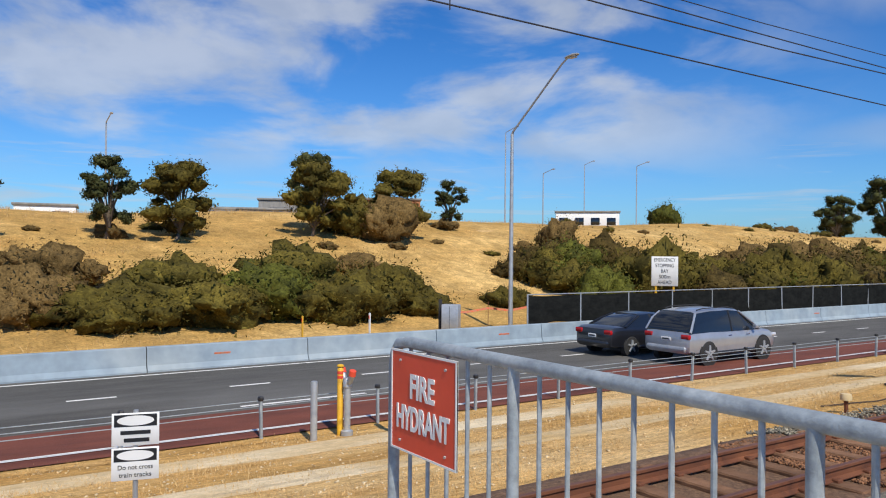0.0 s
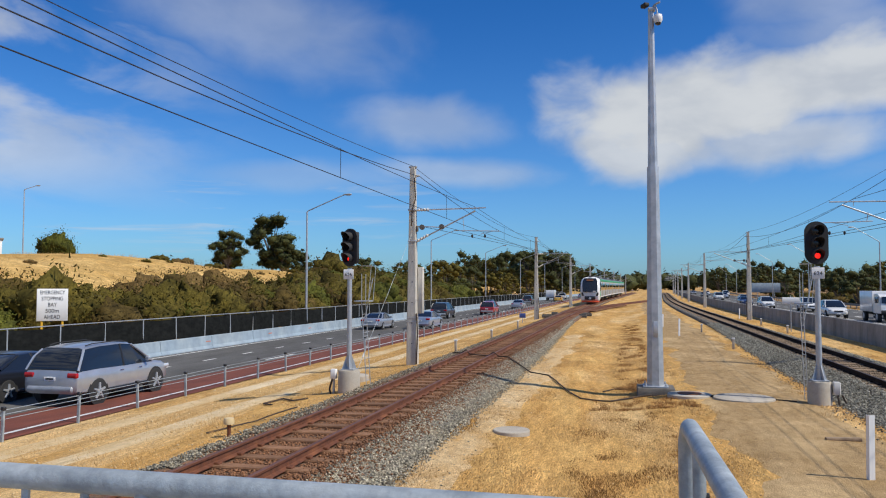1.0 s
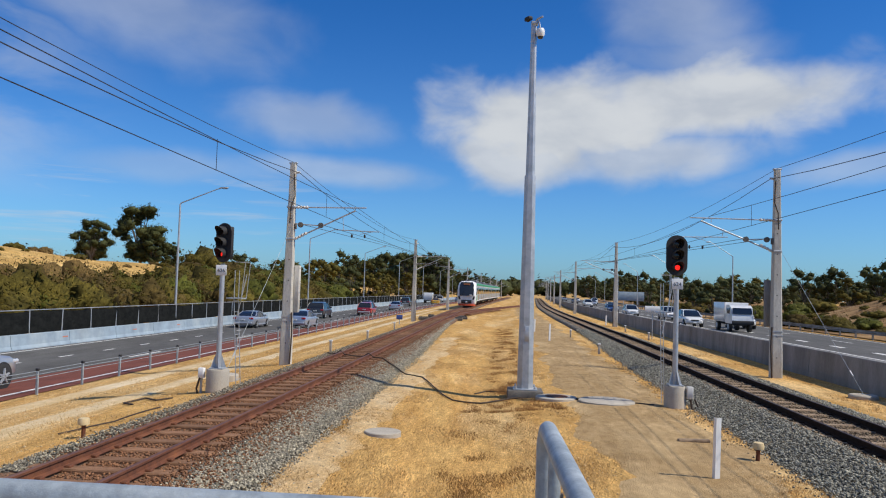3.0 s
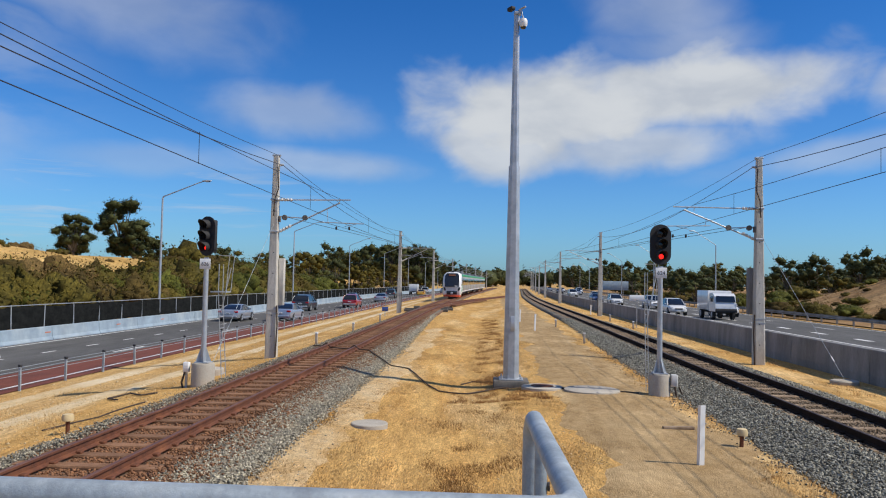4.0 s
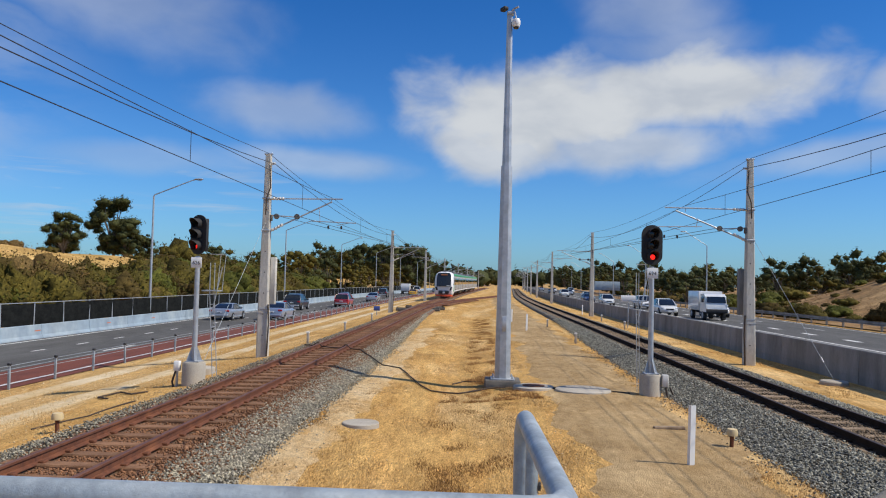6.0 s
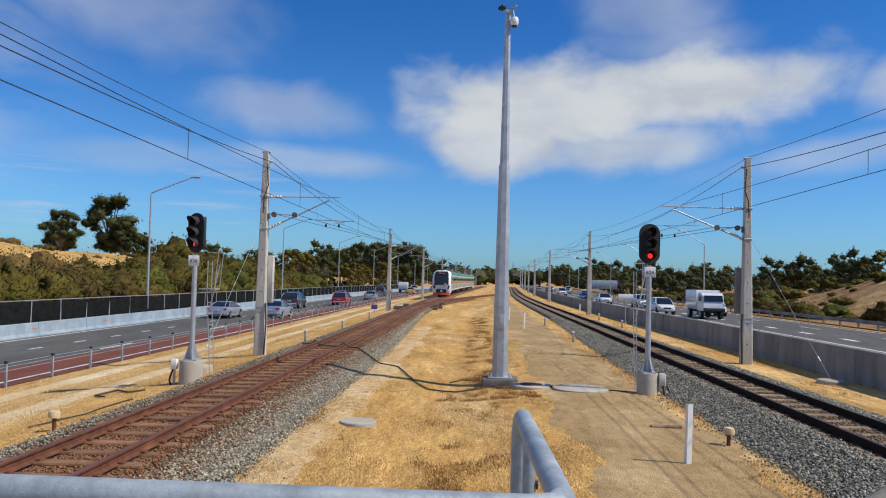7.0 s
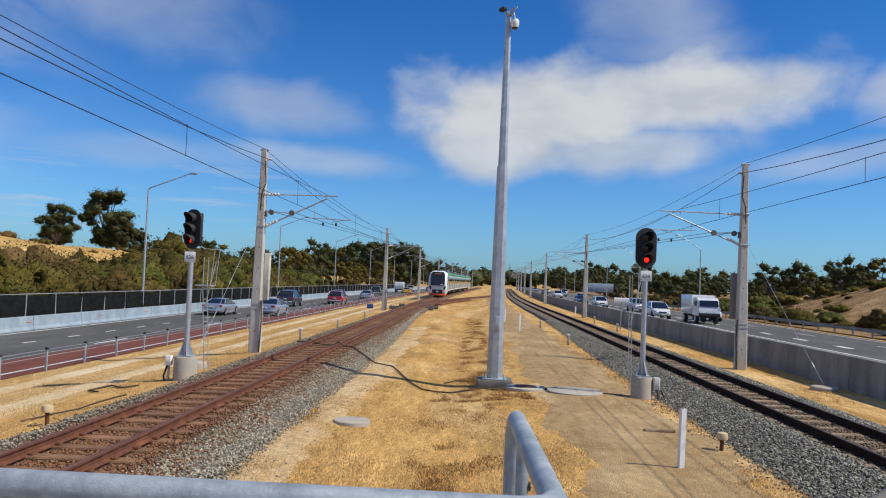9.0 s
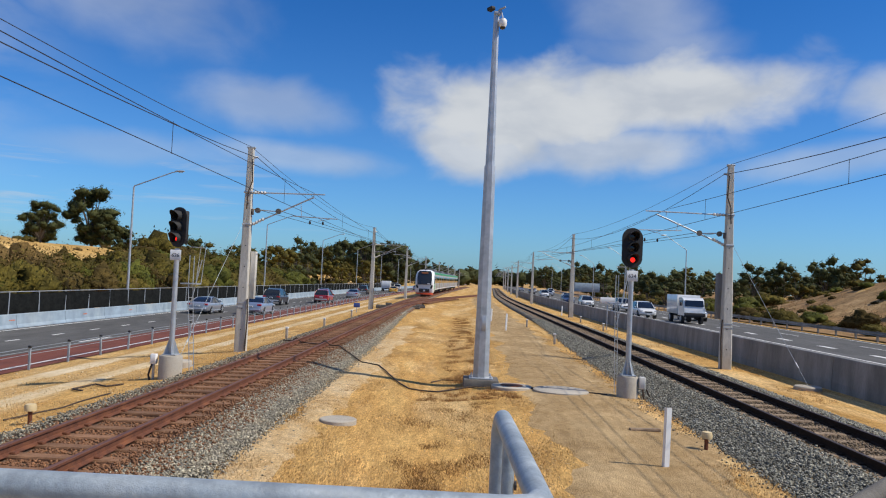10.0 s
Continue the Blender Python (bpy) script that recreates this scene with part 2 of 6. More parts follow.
M = dict(
    sand=material("sand_and_dry_grass", (0.53, 0.330, 0.120), 0.95, 0, (0.42, 0.235, 0.075), 1.5, 0.9, 24, third=(0.61, 0.43, 0.215), third_scale=0.5, stretch=(1, 0.2, 1), spec=0.05, detail=12, speckle=((1.3, 0.16), (9, 0.22), (38, 0.38), (90, 0.34))),
    track_sand=material("compacted_pale_gravel", (0.42, 0.292, 0.152), 0.95, 0, (0.28, 0.185, 0.088), 3.2, 0.9, 50, third=(0.50, 0.36, 0.195), third_scale=0.6, stretch=(1, 0.45, 1), spec=0.05, detail=14, speckle=((1.6, 0.12), (6, 0.16), (60, 0.36), (120, 0.3))),
    spill=material("pale_gravelly_sand", (0.56, 0.405, 0.22), 0.95, 0, (0.46, 0.285, 0.115), 1.6, 0.8, 50, third=(0.60, 0.46, 0.28), third_scale=0.7, stretch=(1, 0.5, 1), spec=0.05, detail=12, speckle=((8, 0.2), (40, 0.35), (90, 0.35))),
    pale_sand=material("pale_limestone_track", (0.66, 0.52, 0.32), 0.95, 0, (0.54, 0.37, 0.17), 1.1, 0.7, 40, third=(0.72, 0.60, 0.41), third_scale=0.4, stretch=(1, 0.5, 1), spec=0.1, speckle=((8, 0.15), (50, 0.2))),
    bank=material("bank_dry_grass", (0.50, 0.315, 0.105), 0.95, 0, (0.36, 0.215, 0.07), 0.8, 0.9, 12, third=(0.58, 0.39, 0.155), third_scale=0.12, spec=0.05, detail=12, speckle=((0.4, 0.22), (1.6, 0.25), (9, 0.35))),
    hill=material("brown_scrubby_hill", (0.31, 0.185, 0.085), 0.95, 0, (0.17, 0.105, 0.048), 0.6, 0.9, 10, third=(0.42, 0.28, 0.14), third_scale=0.15, spec=0.1, detail=12, speckle=((0.5, 0.3), (2.5, 0.3), (9, 0.3))),
    asphalt=material("asphalt", (0.108, 0.104, 0.096), 0.85, 0, (0.078, 0.075, 0.070), 3.0, 0.4, 160, third=(0.13, 0.128, 0.122), third_scale=0.25, stretch=(1, 0.25, 1), spec=0.3, speckle=((0.5, 0.12), (120, 0.25))),
    red_asphalt=material("red_asphalt", (0.19, 0.062, 0.042), 0.9, 0, (0.13, 0.046, 0.034), 2.0, 0.4, 140, stretch=(1, 0.3, 1), spec=0.25),
    road_paint=material("white_road_paint", (0.74, 0.73, 0.70), 0.7, 0, (0.52, 0.51, 0.48), 6, 0.2, 60, spread=(0.5, 0.8)),
    concrete=material("grey_concrete", (0.44, 0.395, 0.33), 0.9, 0, (0.34, 0.30, 0.245), 2.5, 0.5, 50, third=(0.50, 0.45, 0.375), third_scale=0.6, speckle=((60, 0.15),)),
    barrier=material("painted_concrete_barrier", (0.29, 0.365, 0.43), 0.85, 0, (0.24, 0.305, 0.365), 1.4, 0.3, 40, third=(0.33, 0.375, 0.40), third_scale=0.3, speckle=((1.2, 0.15),)),
    wall_grey=material("weathered_grey_concrete", (0.25, 0.243, 0.235), 0.9, 0, (0.165, 0.16, 0.152), 0.9, 0.4, 30, stretch=(1, 1, 0.3), third=(0.30, 0.295, 0.285), third_scale=0.4, speckle=((2.0, 0.18), (30, 0.12))),
    mast=material("cast_concrete_mast", (0.56, 0.53, 0.47), 0.9, 0, (0.43, 0.405, 0.355), 2.0, 0.3, 60, stretch=(1, 1, 0.25), speckle=((14, 0.12), (60, 0.12))),
    galv=material("galvanised_steel", (0.50, 0.52, 0.54), 0.48, 0.55, (0.38, 0.40, 0.42), 5, 0.12, 30, third=(0.58, 0.59, 0.60), third_scale=2.0),
    rail_grey=material("painted_tube_grey", (0.36, 0.41, 0.445), 0.46, 0.2, (0.25, 0.285, 0.315), 12, 0.22, 70, third=(0.46, 0.50, 0.52), third_scale=4.0, speckle=((30, 0.14),)),
    rust=material("rusty_rail", (0.17, 0.058, 0.026), 0.85, 0.1, (0.095, 0.034, 0.018), 8, 0.4, 60, third=(0.23, 0.085, 0.036), third_scale=2.0),
    shine=material("worn_rail_head", (0.19, 0.085, 0.05), 0.55, 0.3, (0.12, 0.05, 0.03), 6, 0.1, 40, stretch=(1, 0.1, 1)),
    sleeper=material("rust_stained_sleeper", (0.25, 0.130, 0.068), 0.95, 0, (0.135, 0.065, 0.032), 5, 0.6, 50, vary=0.6),
    sleeper_pale=material("tan_concrete_sleeper", (0.34, 0.25, 0.165), 0.95, 0, (0.20, 0.135, 0.085), 5, 0.5, 50, vary=0.3),
    stone=material("grey_ballast_stone", (0.47, 0.42, 0.31), 0.9, 0, (0.15, 0.132, 0.10), 9, 0.3, 90, vary=0.95),
    stone_dark=material("blue_grey_ballast_stone", (0.30, 0.29, 0.24), 0.9, 0, (0.055, 0.053, 0.045), 9, 0.3, 90, vary=0.95),
    stone_brown=material("brown_grey_ballast_stone", (0.25, 0.185, 0.12), 0.95, 0, (0.14, 0.10, 0.066), 20, 0.3, 90, vary=0.6),
    stone_rust=material("rust_stained_ballast_stone", (0.26, 0.125, 0.06), 0.95, 0, (0.15, 0.07, 0.035), 20, 0.3, 90, vary=0.5),
    bed=material("ballast_bed", (0.185, 0.165, 0.128), 0.95, 0, (0.085, 0.076, 0.062), 16, 1.0, 40, third=(0.27, 0.20, 0.118), third_scale=0.8, speckle=((25, 0.4), (70, 0.4))),
    bed_rust=material("rust_stained_bed", (0.20, 0.115, 0.065), 0.95, 0, (0.11, 0.06, 0.035), 14, 1.0, 40, speckle=((25, 0.4),)),
    black=material("black_plastic", (0.018, 0.018, 0.02), 0.45),
    matt_black=material("matt_black_paint", (0.02, 0.02, 0.022), 0.75, bump=0.1),
    rubber=material("tyre_rubber", (0.022, 0.022, 0.022), 0.85, bump=0.2, bump_scale=90),
    cable=material("black_cable", (0.035, 0.024, 0.018), 0.8, 0, (0.07, 0.045, 0.03), 6),
    wire=material("dull_copper_wire", (0.055, 0.055, 0.06), 0.55, 0.6),
    white=material("white_paint", (0.78, 0.78, 0.77), 0.4, 0, (0.70, 0.70, 0.68), 3, spread=(0.5, 0.8)),
    cream=material("cream_cap", (0.66, 0.52, 0.30), 0.6, 0, (0.55, 0.42, 0.22), 8),
    yellow=material("yellow_paint", (0.80, 0.46, 0.03), 0.45, 0, (0.62, 0.34, 0.03), 6),
    footing=material("dark_weathered_concrete", (0.17, 0.155, 0.135), 0.95, 0, (0.10, 0.09, 0.08), 4, 0.5, 40),
    red=material("red_sign_paint", (0.78, 0.085, 0.040), 0.45, 0, (0.68, 0.07, 0.034), 4),
    mesh_cloth=material("black_shade_cloth", (0.010, 0.011, 0.011), 0.95, 0, (0.020, 0.021, 0.020), 2.5, 0.4, 60, stretch=(1, 1, 2), spec=0.03),
    insulator=material("pale_insulator", (0.62, 0.60, 0.56), 0.4),
    chrome=material("chrome", (0.6, 0.6, 0.62), 0.18, 1.0),
    glass=material("dark_tinted_glass", (0.012, 0.015, 0.02), 0.06, 0, spec=0.8),
    lens_off=material("dark_lens", (0.02, 0.012, 0.01), 0.15),
    red_glow=glowing("lit_red_lens", (1.0, 0.02, 0.012), 1.3),
    amber_glow=glowing("amber_display", (0.25, 0.09, 0.03), 0.05),
    tail=material("red_tail_lens", (0.42, 0.012, 0.012), 0.2),
    head=material("clear_lamp_lens", (0.62, 0.64, 0.66), 0.12, 0.3),
    bark=material("grey_brown_bark", (0.16, 0.125, 0.095), 0.95, 0, (0.09, 0.07, 0.055), 7, 0.6, 30, stretch=(1, 1, 0.25)),
    leaf_olive=material("olive_scrub_leaves", (0.128, 0.100, 0.019), 0.8, 0, (0.048, 0.040, 0.010), 2.2, 0.9, 26, vary=0.32, spec=0.1, detail=6, speckle=((7, 0.25), (26, 0.45))),
    leaf_dark=material("dark_gum_leaves", (0.076, 0.080, 0.026), 0.75, 0, (0.032, 0.039, 0.014), 2.0, 0.9, 26, vary=0.35, spec=0.15, detail=6, speckle=((9, 0.3), (34, 0.45))),
    leaf_green=material("fresh_green_leaves", (0.104, 0.106, 0.017), 0.75, 0, (0.042, 0.046, 0.010), 2.2, 0.9, 26, vary=0.32, spec=0.1, detail=6, speckle=((7, 0.25), (26, 0.45))),
    leaf_brown=material("brown_olive_scrub_leaves", (0.098, 0.068, 0.021), 0.85, 0, (0.038, 0.028, 0.010), 2.2, 0.9, 26, vary=0.32, spec=0.08, detail=6, speckle=((7, 0.25), (26, 0.45))),
    leaf_dry=material("dry_brown_leaves", (0.185, 0.120, 0.046), 0.85, 0, (0.10, 0.066, 0.026), 2.2, 0.9, 26, vary=0.35, spec=0.05, detail=6, speckle=((7, 0.25), (26, 0.45))),
    straw=material("straw_blades", (0.60, 0.42, 0.20), 0.85, 0, (0.47, 0.295, 0.12), 2.0, vary=0.35, spec=0.1),
    straw_brown=material("brown_dead_blades", (0.34, 0.19, 0.075), 0.9, 0, (0.24, 0.13, 0.05), 2.0, vary=0.35, spec=0.1),
)

# ---- building blocks ----


class Shape:
    """Vertices and faces gathered from simple solids, to be made one mesh."""

    def __init__(self):
        self.v, self.f = [], []

    def add(self, verts, faces):
        n = len(self.v)
        self.v += [tuple(p) for p in verts]
        self.f += [tuple(n + i for i in f) for f in faces]
        return self

    def box(self, c, s, m=None, bevel=0.0):
        """A box round c with sizes s; bevel takes its upright and level edges off."""
        x, y, z = (a / 2 for a in s)
        if bevel:
            b = min(bevel, x * 0.9, y * 0.9, z * 0.9)

            def eight(k, h):
                return [(-x + b, -y + k, h), (x - b, -y + k, h), (x - k, -y + b, h), (x - k, y - b, h), (x - b, y - k, h), (-x + b, y - k, h), (-x + k, y - b, h), (-x + k, -y + b, h)]
            rows = [eight(b * 0.7, -z), eight(0, -z + b), eight(0, z - b), eight(b * 0.7, z)]
            verts = [p for r in rows for p in r]
            faces = [tuple(range(7, -1, -1)), tuple(24 + i for i in range(8))]
            faces += [(r * 8 + i, r * 8 + (i + 1) % 8, (r + 1) * 8 + (i + 1) % 8, (r + 1) * 8 + i) for r in range(3) for i in range(8)]
        else:
            verts = [(sx * x, sy * y, sz * z) for sz in (-1, 1) for sx, sy in ((-1, -1), (1, -1), (1, 1), (-1, 1))]
            faces = [(3, 2, 1, 0), (4, 5, 6, 7), (0, 1, 5, 4), (1, 2, 6, 5), (2, 3, 7, 6), (3, 0, 4, 7)]
        m = m or Matrix.Identity(4)
        return self.add([Vector(c) + (m @ Vector(p)) for p in verts], faces)

    def tube(self, pts, r, n=8, caps=True, square=False):
        """A tube along pts; r is one radius or one for each point."""
        pts = [Vector(p) for p in pts]
        rs = r if isinstance(r, (list, tuple)) else [r] * len(pts)
        verts, faces, ref = [], [], None
        for i, p in enumerate(pts):
            d = ((pts[min(i + 1, len(pts) - 1)] - p).normalized() + (p - pts[max(i - 1, 0)]).normalized())
            d = d.normalized() if d.length > 1e-6 else Vector((0, 0, 1))
            if ref is None:
                ref = Vector((1, 0, 0)) if abs(d.x) < 0.9 else Vector((0, 1, 0))
            a = (ref - d * ref.dot(d)).normalized()
            b = d.cross(a)
            ref = a
            off = math.pi / n
            verts += [p + (a * math.cos(off + 2 * math.pi * k / n) + b * math.sin(off + 2 * math.pi * k / n)) * rs[i] for k in range(n)]
        for i in range(len(pts) - 1):
            faces += [(i * n + k, i * n + (k + 1) % n, (i + 1) * n + (k + 1) % n, (i + 1) * n + k) for k in range(n)]
        if caps:
            faces += [tuple(range(n - 1, -1, -1)), tuple((len(pts) - 1) * n + k for k in range(n))]
        return self.add(verts, faces)

    def lathe(self, c, prof, n=16):
        """A solid turned round the upright through c, from (radius, height) pairs."""
        verts = [(c[0] + r * math.cos(2 * math.pi * k / n), c[1] + r * math.sin(2 * math.pi * k / n), c[2] + z) for r, z in prof for k in range(n)]
        faces = [(i * n + k, i * n + (k + 1) % n, (i + 1) * n + (k + 1) % n, (i + 1) * n + k) for i in range(len(prof) - 1) for k in range(n)]
        faces += [tuple(range(n - 1, -1, -1)), tuple((len(prof) - 1) * n + k for k in range(n))]
        return self.add(verts, faces)

    def loft(self, rows, closed=True, caps=True):
        """A skin through rows of equally many points."""
        n = len(rows[0])
        verts = [p for r in rows for p in r]
        k1 = n if closed else n - 1
        faces = [(i * n + k, i * n + (k + 1) % n, (i + 1) * n + (k + 1) % n, (i + 1) * n + k) for i in range(len(rows) - 1) for k in range(k1)]
        if caps and closed:
            faces += [tuple(range(n - 1, -1, -1)), tuple((len(rows) - 1) * n + k for k in range(n))]
        return self.add(verts, faces)

    def slab(self, outline, y0, y1):
        """A plate: an outline of (x, z) pairs, from y0 to y1."""
        n = len(outline)
        verts = [(x, y0, z) for x, z in outline] + [(x, y1, z) for x, z in outline]
        faces = [tuple(range(n)), tuple(range(2 * n - 1, n - 1, -1))] + [(k, n + k, n + (k + 1) % n, (k + 1) % n) for k in range(n)]
        return self.add(verts, faces)

    def data(self, name, mat, smooth=False):
        me = bpy.data.meshes.new(name)
        me.from_pydata(self.v, [], self.f)
        bm = bmesh.new()
        bm.from_mesh(me)
        bmesh.ops.recalc_face_normals(bm, faces=bm.faces)
        bm.to_mesh(me)
        bm.free()
        me.materials.append(mat)
        if smooth:
            me.polygons.foreach_set("use_smooth", [True] * len(me.polygons))
            me.set_sharp_from_angle(angle=radians(38))
        me.update()
        return me


def part(name, shape, mat, parent=None, label="", smooth=True, m=None):
    ob = new(name, shape.data(name, mat, smooth))
    if parent:
        ob.parent = parent
    if m is not None:
        ob.matrix_basis = m
    if label:
        tagged(ob, label)
    return ob


def piece(name, mesh, parent, m):
    ob = new(name, mesh)
    ob.parent = parent
    ob.matrix_basis = m
    return ob


def thing(name, label, category, m=None, group="", kind=""):
    ob = new(name)
    ob.empty_display_size = 0.2
    if m is not None:
        ob.matrix_basis = m
    return tagged(ob, label, category, group, kind)


def sheet(name, xs, ys, fn, mat, parent=None, smooth=True):
    """A surface over a grid, with fn(x, y) -> point."""
    verts = [fn(x, y) for y in ys for x in xs]
    n = len(xs)
    faces = [(j * n + i, j * n + i + 1, (j + 1) * n + i + 1, (j + 1) * n + i) for j in range(len(ys) - 1) for i in range(n - 1)]
    me = bpy.data.meshes.new(name)
    me.from_pydata(verts, [], faces)
    me.materials.append(mat)
    if smooth:
        me.polygons.foreach_set("use_smooth", [True] * len(faces))
    me.update()
    ob = new(name, me)
    if parent:
        ob.parent = parent
    return ob


def bend(v):
    """How far the corridor has swung to the right at v metres along the line."""
    a = min(max(v - 80, 0), 90)
    return 0.00022 * a * a + max(v - 170, 0) * 0.0396


def swing(u, v):
    """The same for a point u metres across: the roads lie further out, their swing scaled from the camera to fit its
    view.
    """
    k = 1.2 if u < -13.4 else 1.17 if u > 13.9 else 1.0
    return k * bend(v / k)


def along(u, v, z):
    return (u + swing(u, v), v, z)


def step(a, b, x):
    x = min(max((x - a) / (b - a), 0), 1)
    return x * x * (3 - 2 * x)


def rise(u, v):
    """Height of the ground at u across and v along, the road beds and banks with it."""
    n = noise.noise(Vector((u * 0.08, v * 0.06, 0.3)))
    n2 = noise.noise(Vector((u * 0.5, v * 0.45, 5.0)))
    if u < -23.3:                                               # bank beside the near freeway
        crest = 5.21 - 3.1 * step(102, 162, v) - 0.7 * step(24, -24, v)
        z = -0.85 + (crest + 0.85) * step(-26.4, -56.4, u) ** 0.9 + (0.72 * n + 0.12 * n2) * step(-24, -36, u)
        return z + 2.4 * step(-84, -190, u)
    if u < -13.4:
        return -1.114
    if u < -7.2:                                                # falls from the line to the road
        return -0.38 + 0.117 * (u + 7.2) + 0.015 * n2 * step(-13.4, -12.6, u)
    if u < 13.9:
        z = -0.38 + 0.012 * n2
        z -= 0.16 * math.exp(-((u + 0.6) / 1.2) ** 2)          # shallow swale beside the pole
        return z + 0.04 * math.exp(-((u - 2.6) / 1.5) ** 2)
    if u < 28.7:
        return -0.56
    hump = 5.1 * math.exp(-((v - 87) / 26) ** 2) * step(35, 54, u)
    return -0.54 + 2.2 * step(33, 70, u) + hump + (0.8 * n + 0.12 * n2) * step(29, 40, u)


# ---- ground ----
us = [-1500, -900, -500, -320, -230, -170, -130, -110] + list(np.arange(-96, -23.4, 1.8)) + [-23.42, -23.25, -18, -14.0, -13.45, -13.35] + list(np.arange(-13, 13.6, 0.5)) + [13.85, 13.95, 18, 23, 28.6, 28.8] + list(np.arange(29.5, 94, 2.0)) + [105, 130, 170, 240, 340, 500, 900, 1500]
vs = [-700, -400, -200, -120, -80, -50] + list(np.arange(-40, 10, 2.0)) + list(np.arange(10, 40, 0.7)) + list(np.arange(40, 140, 2.0)) + list(np.arange(140, 320, 8.0)) + [340, 400, 500, 700, 1000, 1500, 2200, 3000]
us = sorted(set(round(float(a), 2) for a in us))
vs = sorted(set(round(float(a), 2) for a in vs))
ground = tagged(sheet("ground", us, vs, lambda u, v: along(u, v, rise(u, v)), M["sand"]), "sandy ground with dry straw-coloured grass", "ground", kind="structure")


def strip(name, u0, u1, v0, v1, lift, mat, label, category, wave=0.0, n=6, dv=1.0, seed=0.0, parent=None, kind="structure"):
    """A strip lying on the ground along the line, with uneven edges."""
    xs = [i / n for i in range(n + 1)]
    ys = []
    v = v0
    while v < v1:
        ys.append(v)
        v += dv * (1 if v < 60 else 3 if v < 150 else 10)
    ys.append(v1)

    def fn(k, v):
        a = u0 + wave * noise.noise(Vector((v * 0.35, seed, 0.0))) + 0.4 * wave * noise.noise(Vector((v * 1.9, seed, 3.0)))
        b = u1 + wave * noise.noise(Vector((v * 0.31, seed, 8.0))) + 0.4 * wave * noise.noise(Vector((v * 1.7, seed, 11.0)))
        u = a + (b - a) * k
        return along(u, v, rise(u, v) + (lift if n > 20 else -0.02 + (lift + 0.022) * math.sin(math.pi * min(max(k, 0), 1)) ** 0.5))
    ob = sheet(name, xs, ys, fn, mat, parent)
    return tagged(ob, label, category, kind=kind)


strip("pavement", 1.55, 4.7, -30, 150, 0.030, M["track_sand"], "compacted gravel access track beside the line", "path", 0.75, 10, 0.3, 2.0)
strip("ground", -3.45, -2.35, -10, 46, 0.020, M["spill"], "pale gravelly sand along the ballast edge", "ground", 0.5, 6, 0.35, 9.0)
strip("pavement", -10.5, -9.27, -30, 150, 0.026, M["pale_sand"], "pale limestone wheel track in dry grass", "path", 0.16, 3, 0.6, 5.0)
strip("pavement", -13.2, -11.6, -30, 150, 0.026, M["pale_sand"], "pale limestone wheel track beside the road", "path", 0.16, 3, 0.6, 6.0)
strip("ground", -240, -23.55, -70, 380, 0.10, M["bank"], "dry grass bank beside the road", "ground", 0.0, 60, 2.0, 7.0)
strip("ground", 29.5, 230, -70, 380, 0.10, M["hill"], "sandy dry bank beyond the far road", "ground", 0.0, 60, 2.0, 8.0)

# ---- roads ----


def flat(name, u0, u1, v0, v1, z, mat, label="", category="road", parent=None, kind="structure", dv=6.0, thick=0.0):
    ys = list(np.arange(v0, v1, dv if v1 - v0 > dv else (v1 - v0))) + [v1]
    if v1 - v0 <= dv:
        ys = [v0, v1]
    ob = sheet(name, [u0, u1], [float(y) for y in ys], lambda u, v: (u + swing((u0 + u1) / 2, v), v, z), mat, parent, False)
    return tagged(ob, label, category, kind=kind) if not parent else ob


road_l = flat("road", -22.98, -16.5, -180, 800, -1.090, M["asphalt"], "grey asphalt freeway carriageway with two lanes")
flat("road", -16.5, -14.0, -180, 800, -1.088, M["red_asphalt"], "dull red asphalt shoulder of the freeway")
road_r = flat("road", 14.0, 28.75, -180, 800, -0.535, M["asphalt"], "grey asphalt freeway carriageway beyond the wall")


def line_mark(parent, u, v0, v1, z, w=0.14):
    flat("line_marking", u - w / 2, u + w / 2, v0, v1, z, M["road_paint"], parent=parent, dv=6.0)


line_mark(road_l, -22.5, -70, 380, -1.082)
line_mark(road_l, -14.55, -70, 380, -1.078)
for k in range(22):
    v = -23.2 + 14.4 * k
    line_mark(road_l, -16.93, v, v + 3.2, -1.082)
for k in range(70):
    v = -20.7 + 3.85 * k
    line_mark(road_l, -19.57, v, v + 1.1, -1.082)
line_mark(road_r, 14.6, -70, 380, -0.527, 0.16)
line_mark(road_r, 19.75, -70, 380, -0.527, 0.18)
for k in range(40):
    v = 9.4 + 6.1 * k
    line_mark(road_r, 22.1, v, v + 2.0, -0.527, 0.40)
    if k % 2 == 0:
        line_mark(road_r, 25.3, v, v + 3.5, -0.527)
line_mark(road_r, 28.0, -70, 380, -0.527)


def barrier_run(name, u, base, top, half_base, half_top, mats, label, seg, v0, v1, gap=0.015):
    """A concrete barrier of cast lengths with open joints."""
    root = thing(name, label, "barrier", kind="structure")
    h = top - base
    v = v0
    while v < v1:
        L = seg
        a, b = swing(u, v), swing(u, v + L)
        rows = []
        for y, d in ((v + gap, a), (v + L - gap, b)):
            prof = [(-half_base, 0), (-half_base, 0.08), (-half_top * 1.35, 0.3 * h), (-half_top, h - 0.02), (-half_top + 0.02, h), (half_top - 0.02, h), (half_top, h - 0.02), (half_top * 1.35, 0.3 * h), (half_base, 0.08), (half_base, 0)]
            rows.append([(u + d + x, y, base + z) for x, z in prof])
        part("panel", Shape().loft(rows), mats, root, smooth=False)
        v += L
    return root


